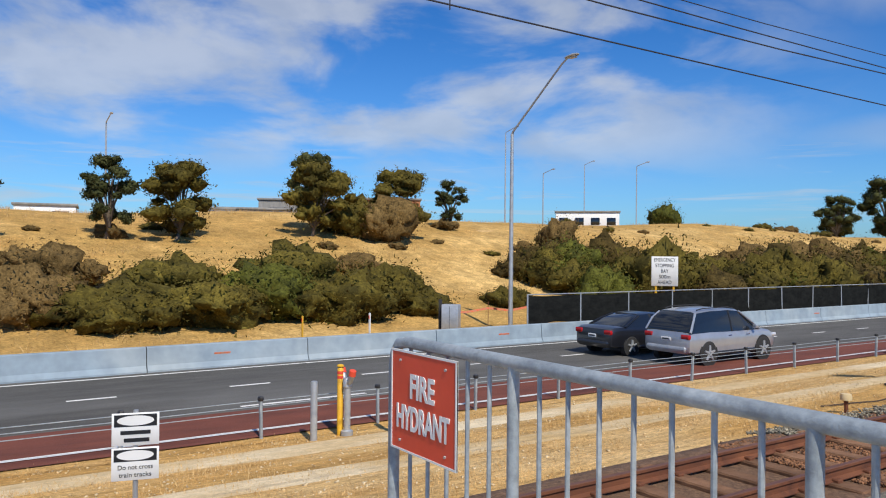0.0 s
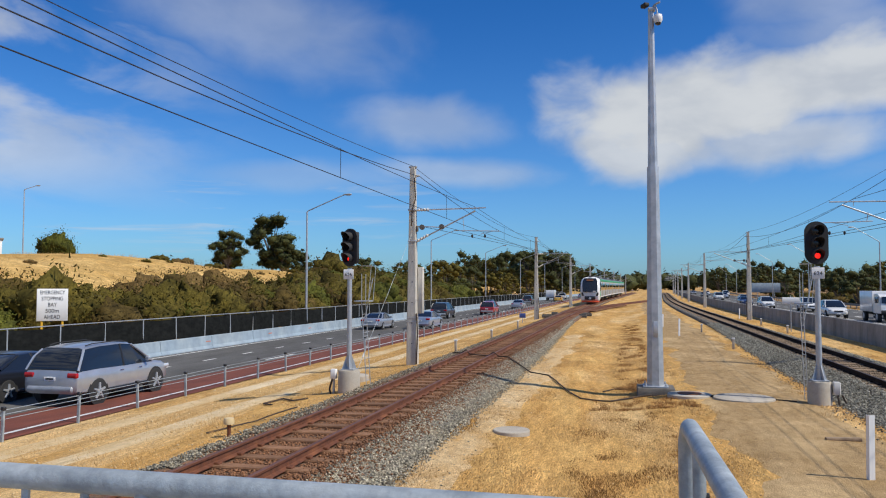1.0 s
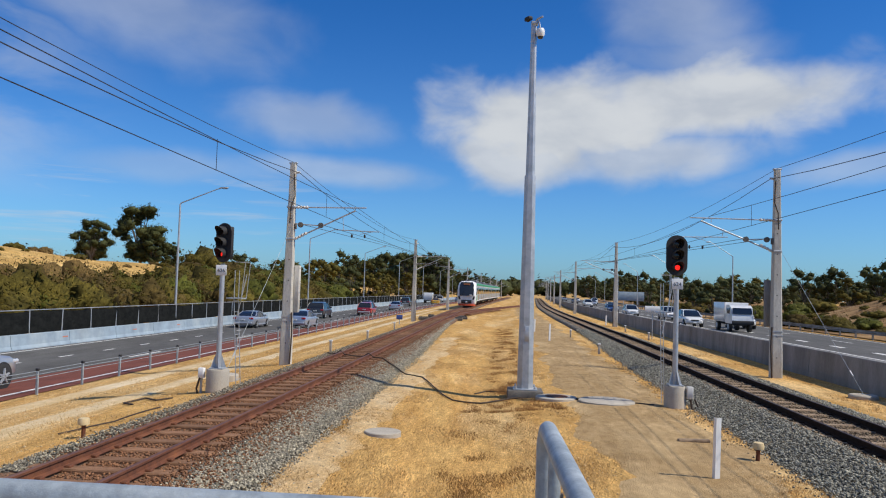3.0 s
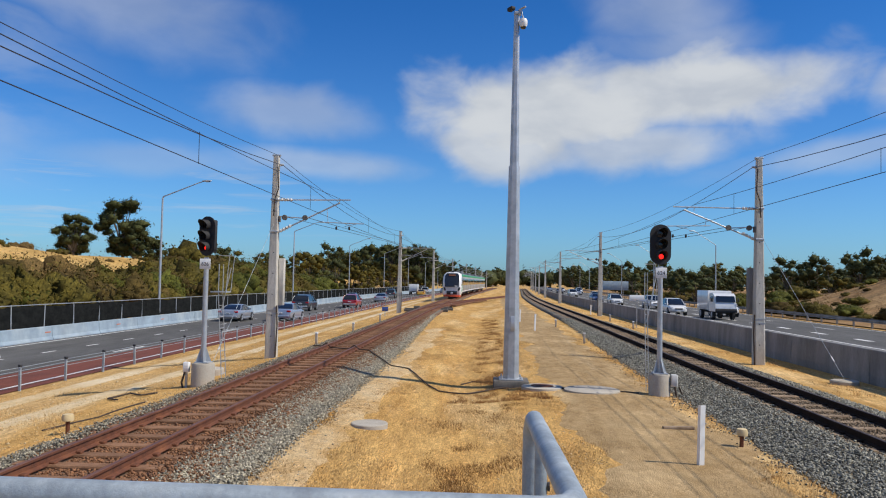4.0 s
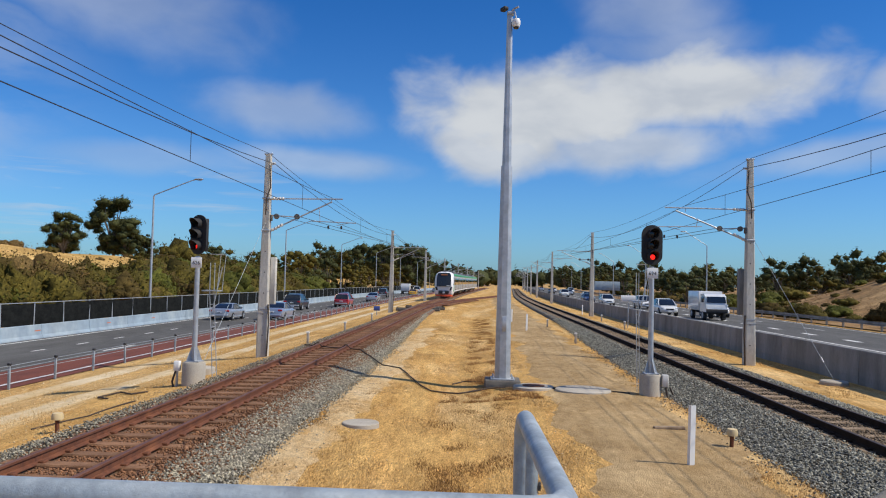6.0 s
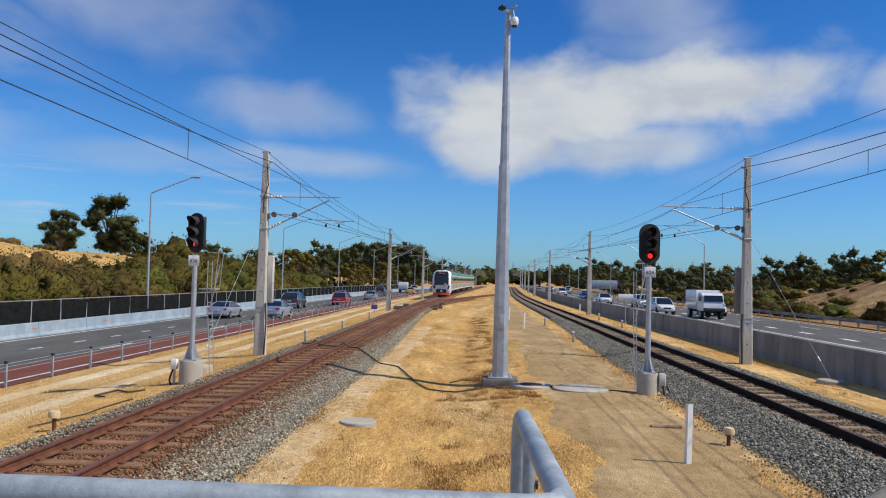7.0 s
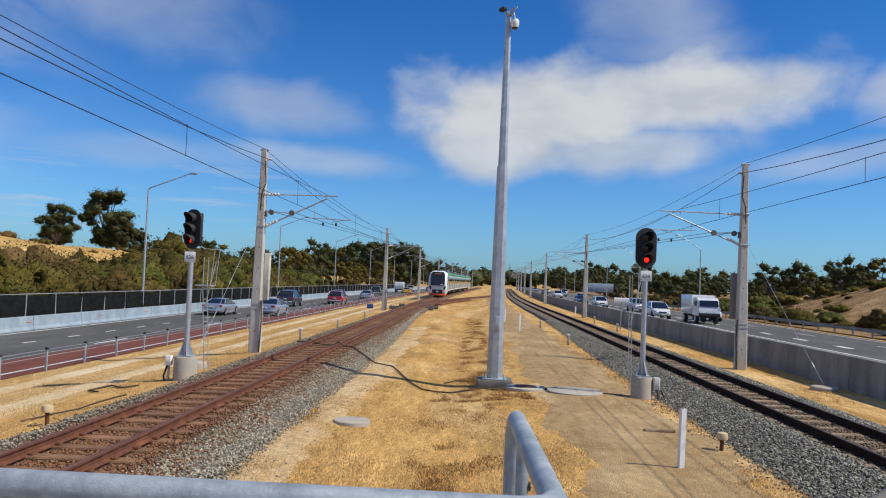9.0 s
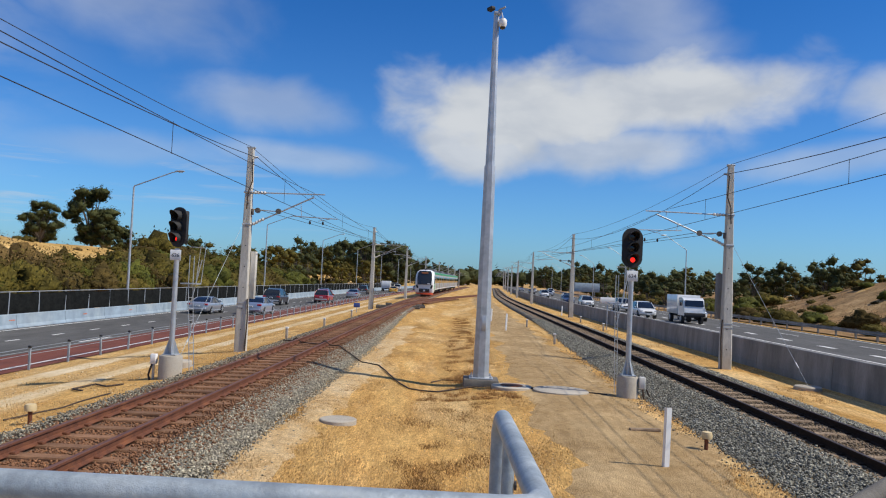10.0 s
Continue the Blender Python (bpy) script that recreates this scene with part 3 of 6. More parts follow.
barrier_run("barrier", -23.2, -1.12, -0.37, 0.24, 0.12, M["barrier"], "pale grey concrete road barrier in cast lengths", 5.0, -50, 190)
barrier_run("barrier", -23.2, -1.12, -0.37, 0.24, 0.12, M["barrier"], "pale grey concrete road barrier in cast lengths", 40.0, 190, 470, 0.0)
barrier_run("barrier", 11.6, -0.45, 0.66, 0.14, 0.11, M["wall_grey"], "grey concrete wall between railway and freeway", 6.0, -36, 168)
barrier_run("barrier", 11.6, -0.45, 0.66, 0.14, 0.11, M["wall_grey"], "grey concrete wall between railway and freeway", 40.0, 168, 408, 0.0)

# ---- railway tracks ----


def sleeper_mesh(mat):
    return Shape().box((0, 0, 0), (2.05, 0.24, 0.16), bevel=0.02).data("sleeper", mat)


def rail_strip(name, u, v0, v1, mat, head, parent, path=None):
    """One flat-bottomed rail with a worn head."""
    path = path or (lambda v: u + bend(v))
    prof = [(-0.065, -0.155), (0.065, -0.155), (0.065, -0.142), (0.012, -0.118), (0.012, -0.045), (0.035, -0.036), (0.035, -0.006), (-0.035, -0.006), (-0.035, -0.036), (-0.012, -0.045), (-0.012, -0.118), (-0.065, -0.142)]
    ys = list(np.arange(v0, v1, 4.0)) + [v1]
    part(name, Shape().loft([[(path(y) + x, y, z) for x, z in prof] for y in ys]), mat, parent, smooth=False)
    top = [(-0.033, -0.006), (0.033, -0.006), (0.026, 0.0), (-0.026, 0.0)]
    part("rail_head", Shape().loft([[(path(y) + x, y, z) for x, z in top] for y in ys]), head, parent, smooth=False)


def bed(u, v0, v1, mat, name, label, slope=0.62, inner=1.15, outl=1.9, outr=1.9):
    ks = [(-outl, None), (-inner - 0.25, -0.22), (-inner, -0.175), (-0.62, -0.195), (0.62, -0.195), (inner, -0.175), (inner + 0.25, -0.22), (outr, None)]
    ys = list(np.arange(v0, 60, 0.8)) + list(np.arange(60, v1, 5.0)) + [v1]

    def fn(i, v):
        k, z = ks[int(i)]
        jig = 0.05 * noise.noise(Vector((k * 3, v * 0.9, 1.0)))
        if z is None:
            k *= 1 - 0.36 * step(24, 62, v)                     # the spread stones thin out along the line
        zz = rise(u + k, v) - 0.02 if z is None else z + jig * 0.4
        return along(u + k + (jig * 4 if z is None else 0), v, zz)
    return tagged(sheet(name, list(range(len(ks))), [float(y) for y in ys], fn, mat), label, "ballast", kind="structure")


TRACK_L, TRACK_R, HALF = -5.37, 7.05, 0.5685


def track(u, name, label, sl, sp, rust, head):
    root = thing(name, label, "railway track", kind="structure")
    for s in (-1, 1):
        rail_strip("rail", u + s * HALF, -30, 330, rust, head, root)
    me = sleeper_mesh(sl)
    v = -6.0
    rng = random.Random(int(u * 10))
    far = Shape()
    while v < 330:
        if v < 150:
            m = pose(u + bend(v) + rng.uniform(-0.03, 0.03), v, -0.226 + rng.uniform(-0.010, 0.008), 0, 0, rng.uniform(-0.9, 0.9))
            piece("sleeper", me, root, m)
        else:
            far.box((u + bend(v), v, -0.235), (2.05, 0.24, 0.16))
        v += sp
    tagged(part("far_sleepers", far, sl, root), kind="stuff")
    clip = Shape().box((0, 0, 0), (0.09, 0.10, 0.05), bevel=0.012).data("rail_clip", rust)
    v = -6.0
    while v < 42:
        for s in (-1, 1):
            for k in (-0.085, 0.085):
                piece("rail_clip", clip, root, pose(u + s * HALF + k, v, -0.135))
        v += sp * 1
    return root


bed(TRACK_L, -30, 330, M["bed_rust"], "ground", "rust-stained ballast bed under the track", outl=1.60, outr=2.05)
bed(TRACK_R, -30, 330, M["bed"], "ground", "grey ballast bed under the far track", outl=2.25, outr=1.9)
def shoulder(u, d0, d1, label):
    """Grey ballast lying on the outer slope of a bed, with a ragged edge towards the sand."""
    ys = list(np.arange(-30, 70, 0.8)) + list(np.arange(70, 330, 5.0))

    def fn(k, v):
        d = d0 + (d1 - d0) * k * (1 - 0.8 * step(26, 62, v)) + 0.12 * k * noise.noise(Vector((v * 0.8, u, 2.0)))
        z = -0.165 - 0.055 * min(max((abs(d) - 1.15) / 0.25, 0), 1)
        if abs(d) > 1.4:
            z = -0.22 + (rise(u + d, v) + 0.22) * min((abs(d) - 1.4) / 0.85, 1)
        return along(u + d, v, z + 0.012 - 0.03 * (k > 0.99))
    tagged(sheet("ground", [0, 0.2, 0.4, 0.6, 0.8, 1.0], [float(y) for y in ys], fn, M["bed"]), label, "ballast", kind="structure")


shoulder(TRACK_L, 1.12, 2.0, "grey ballast shoulder beside the rusty track")
track(TRACK_L, "railway_track", "rusty railway track on stained sleepers in ballast", M["sleeper"], 0.68, M["rust"], M["shine"])
# Side shade seen on the right rails is put into their near-black colour.
track(TRACK_R, "railway_track", "dark, shade-toned railway track on tan concrete sleepers in ballast", M["sleeper_pale"], 0.68, material("shaded_rail", (0.042, 0.026, 0.018), 0.9, 0.0, (0.026, 0.017, 0.012), 8, 0.3, 60, spec=0.1), material("dark_rail_head", (0.075, 0.05, 0.036), 0.6, 0.25, (0.05, 0.034, 0.026), 5))
turnout = thing("railway_crossover", "rusty crossover rails leaving the track", "railway track", kind="structure")
for s in (-1, 1):
    rail_strip("rail", 0, 66, 150, M["rust"], M["shine"], turnout, lambda v, s=s: TRACK_L + s * HALF + bend(v) + 12.42 * step(62, 190, v))
me = sleeper_mesh(M["sleeper"])
for k in range(40):
    v = 84.3 + 0.68 * k
    piece("sleeper", me, turnout, pose(TRACK_L + bend(v) + 12.42 * step(62, 190, v), v, -0.236, 0, 0, -6))

# ---- platform end with its tube railing ----
DECK = 0.86
platform = thing("platform", "concrete platform end above the line", "platform", kind="structure")
part("deck", Shape().box((-1.1, -13.1, DECK - 0.09), (5.3, 29.7, 0.18), bevel=0.02), M["concrete"], platform)
part("platform_wall", Shape().box((-1.1, -13.15, 0.1), (5.0, 29.4, 1.33)), M["wall_grey"], platform)


def text_part(words, size, m, mat, parent, name="lettering", depth=0.002, width=None, bold=0.0):
    """Raised letters from the built-in font as a mesh."""
    cu = bpy.data.curves.new(name, "FONT")
    cu.body, cu.size, cu.extrude, cu.align_x, cu.align_y = words, size, depth, "CENTER", "CENTER"
    cu.offset = bold
    tmp = bpy.data.objects.new(name, cu)
    scene.collection.objects.link(tmp)
    bpy.context.view_layer.update()
    me = bpy.data.meshes.new_from_object(tmp.evaluated_get(bpy.context.evaluated_depsgraph_get()))
    bpy.data.objects.remove(tmp)
    bpy.data.curves.remove(cu)
    me.materials.clear()
    me.materials.append(mat)
    ob = new(name, me)
    ob.parent = parent
    xs = [v.co.x for v in me.vertices]
    k = width / max(max(xs) - min(xs), 1e-3) if width else 1.0
    ob.matrix_basis = m @ Matrix.Diagonal((k, 1, 1, 1))
    return ob


RAIL_Z, RAIL_V = 1.99, 1.59
railing = thing("railing", "grey tube railing with upright bars on the platform end", "railing")
part("top_rail", Shape().tube([(-3.40, RAIL_V, DECK), (-3.40, RAIL_V, RAIL_Z - 0.14), (-3.385, RAIL_V, RAIL_Z - 0.06), (-3.35, RAIL_V, RAIL_Z - 0.015), (-3.27, RAIL_V, RAIL_Z), (-1.5, RAIL_V, RAIL_Z), (0.12, RAIL_V, RAIL_Z), (0.17, RAIL_V + 0.02, RAIL_Z), (0.19, RAIL_V + 0.07, RAIL_Z)] + [(0.19 - 0.005 * k, RAIL_V + 0.1 + 0.19 * k, RAIL_Z) for k in range(1, 6)] + [(0.163, 2.66, RAIL_Z - 0.012), (0.160, 2.69, RAIL_Z - 0.05), (0.160, 2.70, RAIL_Z - 0.12), (0.160, 2.70, -0.4)], 0.030, 14), M["rail_grey"], railing)
part("bottom_rail", Shape().tube([(-3.40, RAIL_V, DECK + 0.12), (0.19, RAIL_V, DECK + 0.12)], 0.017, 10), M["rail_grey"], railing)
for u in (-2.43, -1.12, 0.19):
    part("post", Shape().tube([(u, RAIL_V, DECK), (u, RAIL_V, RAIL_Z - 0.01)], 0.026, 12), M["rail_grey"], railing)
for a, b in ((-3.40, -2.43), (-2.43, -1.12), (-1.12, 0.19)):
    n = round((b - a) / 0.165)
    for k in range(1, n):
        u = a + (b - a) * k / n
        part("bar", Shape().tube([(u, RAIL_V, DECK + 0.12), (u, RAIL_V, RAIL_Z - 0.02)], 0.0105, 8), M["rail_grey"], railing)
part("post", Shape().tube([(0.175, 2.44, -0.4), (0.175, 2.44, RAIL_Z - 0.01)], 0.020, 12), M["rail_grey"], railing)
part("bolt", Shape().tube([(0.196, 2.44, RAIL_Z - 0.17), (0.203, 2.44, RAIL_Z - 0.17)], 0.014, 8), M["black"], railing)

handrail = thing("handrail", "dark grey tube handrail beside the platform end", "railing")
part("top_rail", Shape().tube([(0.40, 1.215, DECK), (0.40, 1.215, 1.92), (0.405, 1.225, 1.965), (0.44, 1.26, RAIL_Z - 0.01), (0.925, 1.805, RAIL_Z - 0.01), (1.216, 2.131, RAIL_Z - 0.01), (2.27, 3.27, RAIL_Z - 0.01), (2.32, 3.33, RAIL_Z - 0.04), (2.34, 3.35, RAIL_Z - 0.11), (2.34, 3.35, -0.4)], 0.021, 12), M["footing"], handrail)

fire = thing("fire_hydrant_sign", "red sign with white FIRE HYDRANT lettering on the railing", "sign", pose(-3.065, RAIL_V - 0.040, RAIL_Z - 0.285, 90, 0, 0))
part("plate", Shape().box((0, 0, 0), (0.58, 0.50, 0.006)), M["red"], fire)
for c, s in (((0, 0.246, 0.001), (0.58, 0.010, 0.010)), ((0, -0.246, 0.001), (0.58, 0.010, 0.010)), ((0.285, 0, 0.001), (0.010, 0.48, 0.010)), ((-0.285, 0, 0.001), (0.010, 0.48, 0.010))):
    part("edge_trim", Shape().box(c, s), M["white"], fire)
text_part("FIRE", 0.165, pose(0, 0.075, 0.006), M["white"], fire, width=0.215, bold=0.0045)
text_part("HYDRANT", 0.165, pose(0, -0.085, 0.006), M["white"], fire, width=0.465, bold=0.0045)
for x in (-0.2, 0.2):
    for y in (0.2, -0.2):
        part("clamp", Shape().tube([(x, y, -0.03), (x, y, 0.010)], 0.007, 8), M["galv"], fire)

# ---- signs and small posts beside the line ----
danger = thing("warning_sign", "two white warning plates on a steel post beside the track", "sign", pose(-7.45, 1.22, -0.4, 0, 0, 74))
part("post", Shape().tube([(0, 0, 0), (0, 0, 1.36)], 0.024, 10), M["galv"], danger)
for z, words in ((1.19, 0), (0.87, 1)):
    plate = part("plate", Shape().box((0, -0.03, z), (0.41, 0.006, 0.30), bevel=0.002), M["white"], danger)
    part("black_panel", Shape().box((0, -0.034, z + 0.08), (0.37, 0.003, 0.11)), M["black"], plate)
    part("oval", Shape().add([(0.16 * math.cos(a * math.pi / 16), -0.0375, z + 0.08 + 0.046 * math.sin(a * math.pi / 16)) for a in range(32)], [tuple(range(32))]), M["white"], plate)
    if words:
        text_part("Do not cross", 0.06, pose(0, -0.035, z - 0.03, 90), M["black"], plate, width=0.30)
        text_part("train tracks", 0.06, pose(0, -0.035, z - 0.10, 90), M["black"], plate, width=0.28)
    else:
        part("line_bar", Shape().box((0, -0.035, z - 0.03), (0.26, 0.003, 0.035)), M["black"], plate)
        part("line_bar", Shape().box((0.01, -0.035, z - 0.10), (0.22, 0.003, 0.035)), M["black"], plate)

emergency = thing("road_sign", "white emergency stopping bay sign on two yellow posts", "sign", pose(-25.9, 30.7, -0.49, 0, 0, 38) @ Matrix.Scale(1.2, 4))
for x in (-0.36, 0.36):
    part("post", Shape().tube([(x, 0.05, -0.6), (x, 0.05, 1.4)], 0.045, 10), M["yellow"], emergency)
    part("bracket", Shape().box((x, 0.02, 1.35), (0.12, 0.06, 0.05)), M["galv"], emergency)
part("plate", Shape().box((0, 0, 1.72), (1.08, 0.03, 1.24), bevel=0.012), M["white"], emergency)
for k, (words, wd) in enumerate((("EMERGENCY", 0.86), ("STOPPING", 0.74), ("BAY", 0.30), ("500m", 0.46), ("AHEAD", 0.56))):
    text_part(words, 0.21, pose(0, -0.020, 2.19 - 0.235 * k, 90), M["black"], emergency, width=wd)

for u, v in ((-13.15, 5.65), (-12.9, 7.2)):
    b = thing("bollard", "galvanised steel pipe bollard in sandy ground", "bollard", pose(u, v, -1.02) @ Matrix.Scale(1.2, 4), group="bollards round the hydrant")
    part("tube", Shape().lathe((0, 0, 0), [(0.055, -0.2), (0.055, 0.84), (0.05, 0.865), (0.03, 0.875)], 14), M["galv"], b)

hydrant = thing("fire_hydrant", "yellow post and grey standpipe hydrant with red caps", "hydrant", pose(-13.3, 6.3, -1.04) @ Matrix.Scale(1.2, 4))
part("marker_post", Shape().lathe((-0.06, 0.0, 0), [(0.05, -0.2), (0.05, 1.02), (0.035, 1.04)], 12), M["yellow"], hydrant)
part("standpipe", Shape().lathe((0.07, 0.06, 0), [(0.10, -0.1), (0.10, 0.04), (0.055, 0.06), (0.055, 0.72), (0.075, 0.74), (0.075, 0.84), (0.05, 0.88)], 14), M["galv"], hydrant)
for s in (-1, 1):
    part("outlet", Shape().tube([(0.07, 0.06, 0.78), (0.07 + s * 0.10, 0.06, 0.84), (0.07 + s * 0.16, 0.06, 0.95)], [0.05, 0.045, 0.045], 12), M["galv"], hydrant)
    part("cap", Shape().tube([(0.07 + s * 0.16, 0.06, 0.94), (0.07 + s * 0.19, 0.06, 1.02)], [0.06, 0.055], 12), M["red"], hydrant)
for z in (0.93, 0.86):
    part("band", Shape().lathe((-0.06, 0, z), [(0.052, 0), (0.052, 0.05)], 12), M["red"], hydrant)
part("valve_wheel", Shape().lathe((-0.06, 0, 1.04), [(0.02, 0), (0.06, 0.015), (0.06, 0.035), (0.02, 0.05)], 10), M["yellow"], hydrant)


def marker_peg(u, v, s=1.0):
    p = thing("marker_peg", "rusty peg with a cream plastic cap in dry grass", "marker", pose(u, v, rise(u, v) - 0.02, random.uniform(-3, 3), random.uniform(-3, 3)), group="cream-capped pegs along the line")
    part("peg", Shape().tube([(0, 0, -0.1), (0, 0, 0.28 * s)], 0.035 * s, 8), M["rust"], p)
    part("cap", Shape().lathe((0, 0, 0.24 * s), [(0.095 * s, 0), (0.10 * s, 0.06 * s), (0.085 * s, 0.11 * s), (0.04 * s, 0.12 * s)], 12), M["cream"], p)


marker_peg(4.50, 14.0)
marker_peg(-7.42, 13.5, 1.05)
for u, v in ((-7.1, 41), (-7.3, 33), (4.6, 37), (4.4, 50), (9.3, 50), (9.4, 60), (-7.2, 52)):
    p = thing("marker_post", "small weathered white marker post in dry grass", "marker", pose(u, v, rise(u, v)), group="small posts along the line")
    part("post", Shape().box((0, 0, 0.22), (0.10, 0.10, 0.48), bevel=0.01), M["concrete"], p)
    part("cap", Shape().box((0, 0, 0.48), (0.13, 0.13, 0.07), bevel=0.015), M["white"], p)
for u, v, h in ((3.33, 12.3, 0.95), (2.75, 45.0, 1.0), (2.3, 55.0, 0.9), (9.5, 72.0, 0.9)):
    p = thing("white_post", "white steel angle post standing in gravel", "marker", pose(u, v, rise(u, v), 0, 1.0, 20), group="white angle posts")
    part("web", Shape().box((0.03, 0, h / 2), (0.085, 0.008, h)), M["white"], p)
    part("flange", Shape().box((-0.012, 0.03, h / 2), (0.008, 0.07, h)), M["white"], p)


def lid(u, v, r, name, label, mat, rim=None, squash=1.0):
    z = rise(u, v)
    p = thing(name, label, "manhole cover", pose(u, v, z))
    part("collar", Shape().lathe((0, 0, 0), [(r, -0.08), (r, 0.055), (r * 0.96, 0.07), (r * 0.5, 0.072)], 28), mat, p)
    if rim:
        part("cover", Shape().lathe((0, 0, 0.07), [(rim, 0), (rim, 0.016), (rim * 0.9, 0.02)], 24), M["rust"], p)


lid(-2.25, 15.1, 0.36, "manhole", "grey round concrete pit lid lying in dry grass", M["concrete"])
lid(1.5, 20.9, 0.55, "manhole", "concrete pit ring with a rusty round cover", M["concrete"], 0.30)
lid(2.75, 20.4, 0.72, "manhole", "wide pale concrete pit slab beside the signal", M["concrete"])
plank = thing("timber_offcut", "short weathered timber lying on gravel", "timber", pose(3.75, 15.4, rise(3.75, 15.4) + 0.05, 0, 0, 8))
part("board", Shape().box((0, 0, 0.0), (0.62, 0.10, 0.06), bevel=0.01), M["sleeper_pale"], plank)

# ---- cables lying on the ground ----


def ground_cable(pts, r, label):
    c = thing("cable", label, "cable")
    fine = []
    for (a, b), (p, q) in zip(pts[:-1], pts[1:]):
        for k in range(6):
            s = k / 6
            u, v = a + (p - a) * s, b + (q - b) * s
            d = abs(u - TRACK_L)
            bed_top = -0.16 if d < 1.15 else -0.155 - 0.065 * (d - 1.15) / 0.25 if d < 1.4 else -0.22 + (rise(u, v) + 0.22) * min((d - 1.4) / 0.85, 1)
            over = bed_top - rise(u, v) + (0.17 if abs(d - HALF) < 0.12 else 0.03) if d < 2.25 else 0
            fine.append((u + 0.05 * noise.noise(Vector((u * 1.3, v, 2))), v + 0.06 * noise.noise(Vector((u, v * 1.3, 7))), rise(u, v) + 0.035 + over))
    part("sheath", Shape().tube(fine, r, 8), M["cable"], c)


# Last points, pole to right signal: the tube stands in for the signal's cast shadow.
ground_cable([(-6.6, 29.3), (-5.4, 28.3), (-4.2, 27.8), (-3.2, 25.4), (-2.45, 24.7), (-1.75, 22.0), (-1.25, 20.6), (-0.5, 20.5), (0.2, 21.1), (0.75, 21.3), (1.2, 21.5), (2.0, 20.7), (3.0, 20.4), (4.1, 20.2)], 0.021, "long black cable on dry grass, extended along a signal's shadow")
ground_cable([(-0.7, 22.3), (-0.4, 22.9), (0.1, 22.7), (0.45, 22.1)], 0.016, "thin dark cable loop beside the camera pole")
ground_cable([(-8.7, 18.0), (-9.2, 18.5), (-9.0, 19.3), (-8.4, 18.6), (-8.0, 18.9)], 0.022, "loose black cable end on pale sand")
ground_cable([(-8.2, 14.0), (-7.6, 15.4), (-7.1, 16.2)], 0.016, "thin black cable in dry grass beside the ballast")

for u, v, w in ((-7.0, 69.5, 0.9), (-3.9, 70.5, 0.7), (-3.7, 74.0, 0.9), (-6.9, 76.0, 0.6)):
    p = thing("point_machine", "low dark steel box of the points beside the rail", "point machine", pose(u, v, -0.36, 0, 0, random.uniform(-6, 6)), group="boxes at the crossover")
    part("case", Shape().box((0, 0, 0.14), (w, 0.45, 0.26), bevel=0.03), M["footing"], p)
    part("lid", Shape().box((0, 0, 0.29), (w * 0.9, 0.38, 0.05), bevel=0.015), M["matt_black"], p)
    part("rod", Shape().tube([(0, 0.1, 0.12), (0.9 if u < TRACK_L else -0.9, 0.1, 0.12)], 0.03, 6), M["rust"], p)

# ---- camera pole ----
pole = thing("camera_pole", "tall galvanised octagonal pole carrying a security camera", "pole", pose(0.69, 21.7, -0.45))
part("footing", Shape().box((0, 0, 0.06), (0.98, 0.98, 0.30), bevel=0.03), M["footing"], pole)
part("base_plate", Shape().box((0, 0, 0.23), (0.66, 0.66, 0.035), bevel=0.008), M["galv"], pole)
for x in (-0.26, 0.26):
    for y in (-0.26, 0.26):
        part("bolt", Shape().lathe((x, y, 0.245), [(0.03, 0), (0.03, 0.05), (0.015, 0.06), (0.015, 0.09)], 6), M["galv"], pole)
part("lower_shaft", Shape().tube([(0, 0, 0.24), (0, 0, 6.15)], [0.235, 0.165], 8), M["galv"], pole, smooth=False)
part("upper_shaft", Shape().tube([(0, 0, 6.0), (0, 0, 10.45)], [0.140, 0.082], 8), M["galv"], pole, smooth=False)
part("access_door", Shape().box((0.02, -0.205, 1.75), (0.13, 0.03, 0.42), bevel=0.01), M["galv"], pole)
part("bracket", Shape().box((0.02, -0.02, 10.5), (0.20, 0.16, 0.10), bevel=0.02), M["galv"], pole)
part("arm", Shape().tube([(0, 0, 10.5), (0.10, -0.06, 10.62), (0.24, -0.14, 10.66)], 0.028, 8), M["galv"], pole)
dome = part("camera_dome", Shape().lathe((0.18, -0.12, 10.06), [(0.03, 0), (0.09, 0.03), (0.12, 0.10), (0.12, 0.2), (0.10, 0.25), (0.04, 0.27)], 16), M["white"], pole)
part("lens_dome", Shape().lathe((0.18, -0.12, 10.02), [(0.02, 0), (0.07, 0.02), (0.085, 0.06)], 14), M["glass"], dome)
part("drop_pipe", Shape().tube([(0.12, -0.08, 10.62), (0.18, -0.12, 10.32)], 0.02, 8), M["galv"], pole)
part("side_camera", Shape().box((-0.16, -0.05, 10.62), (0.15, 0.24, 0.10), pose(0, 0, 0, 0, 0, 30).to_3x3().to_4x4(), bevel=0.02), M["matt_black"], pole)

# ---- signals ----


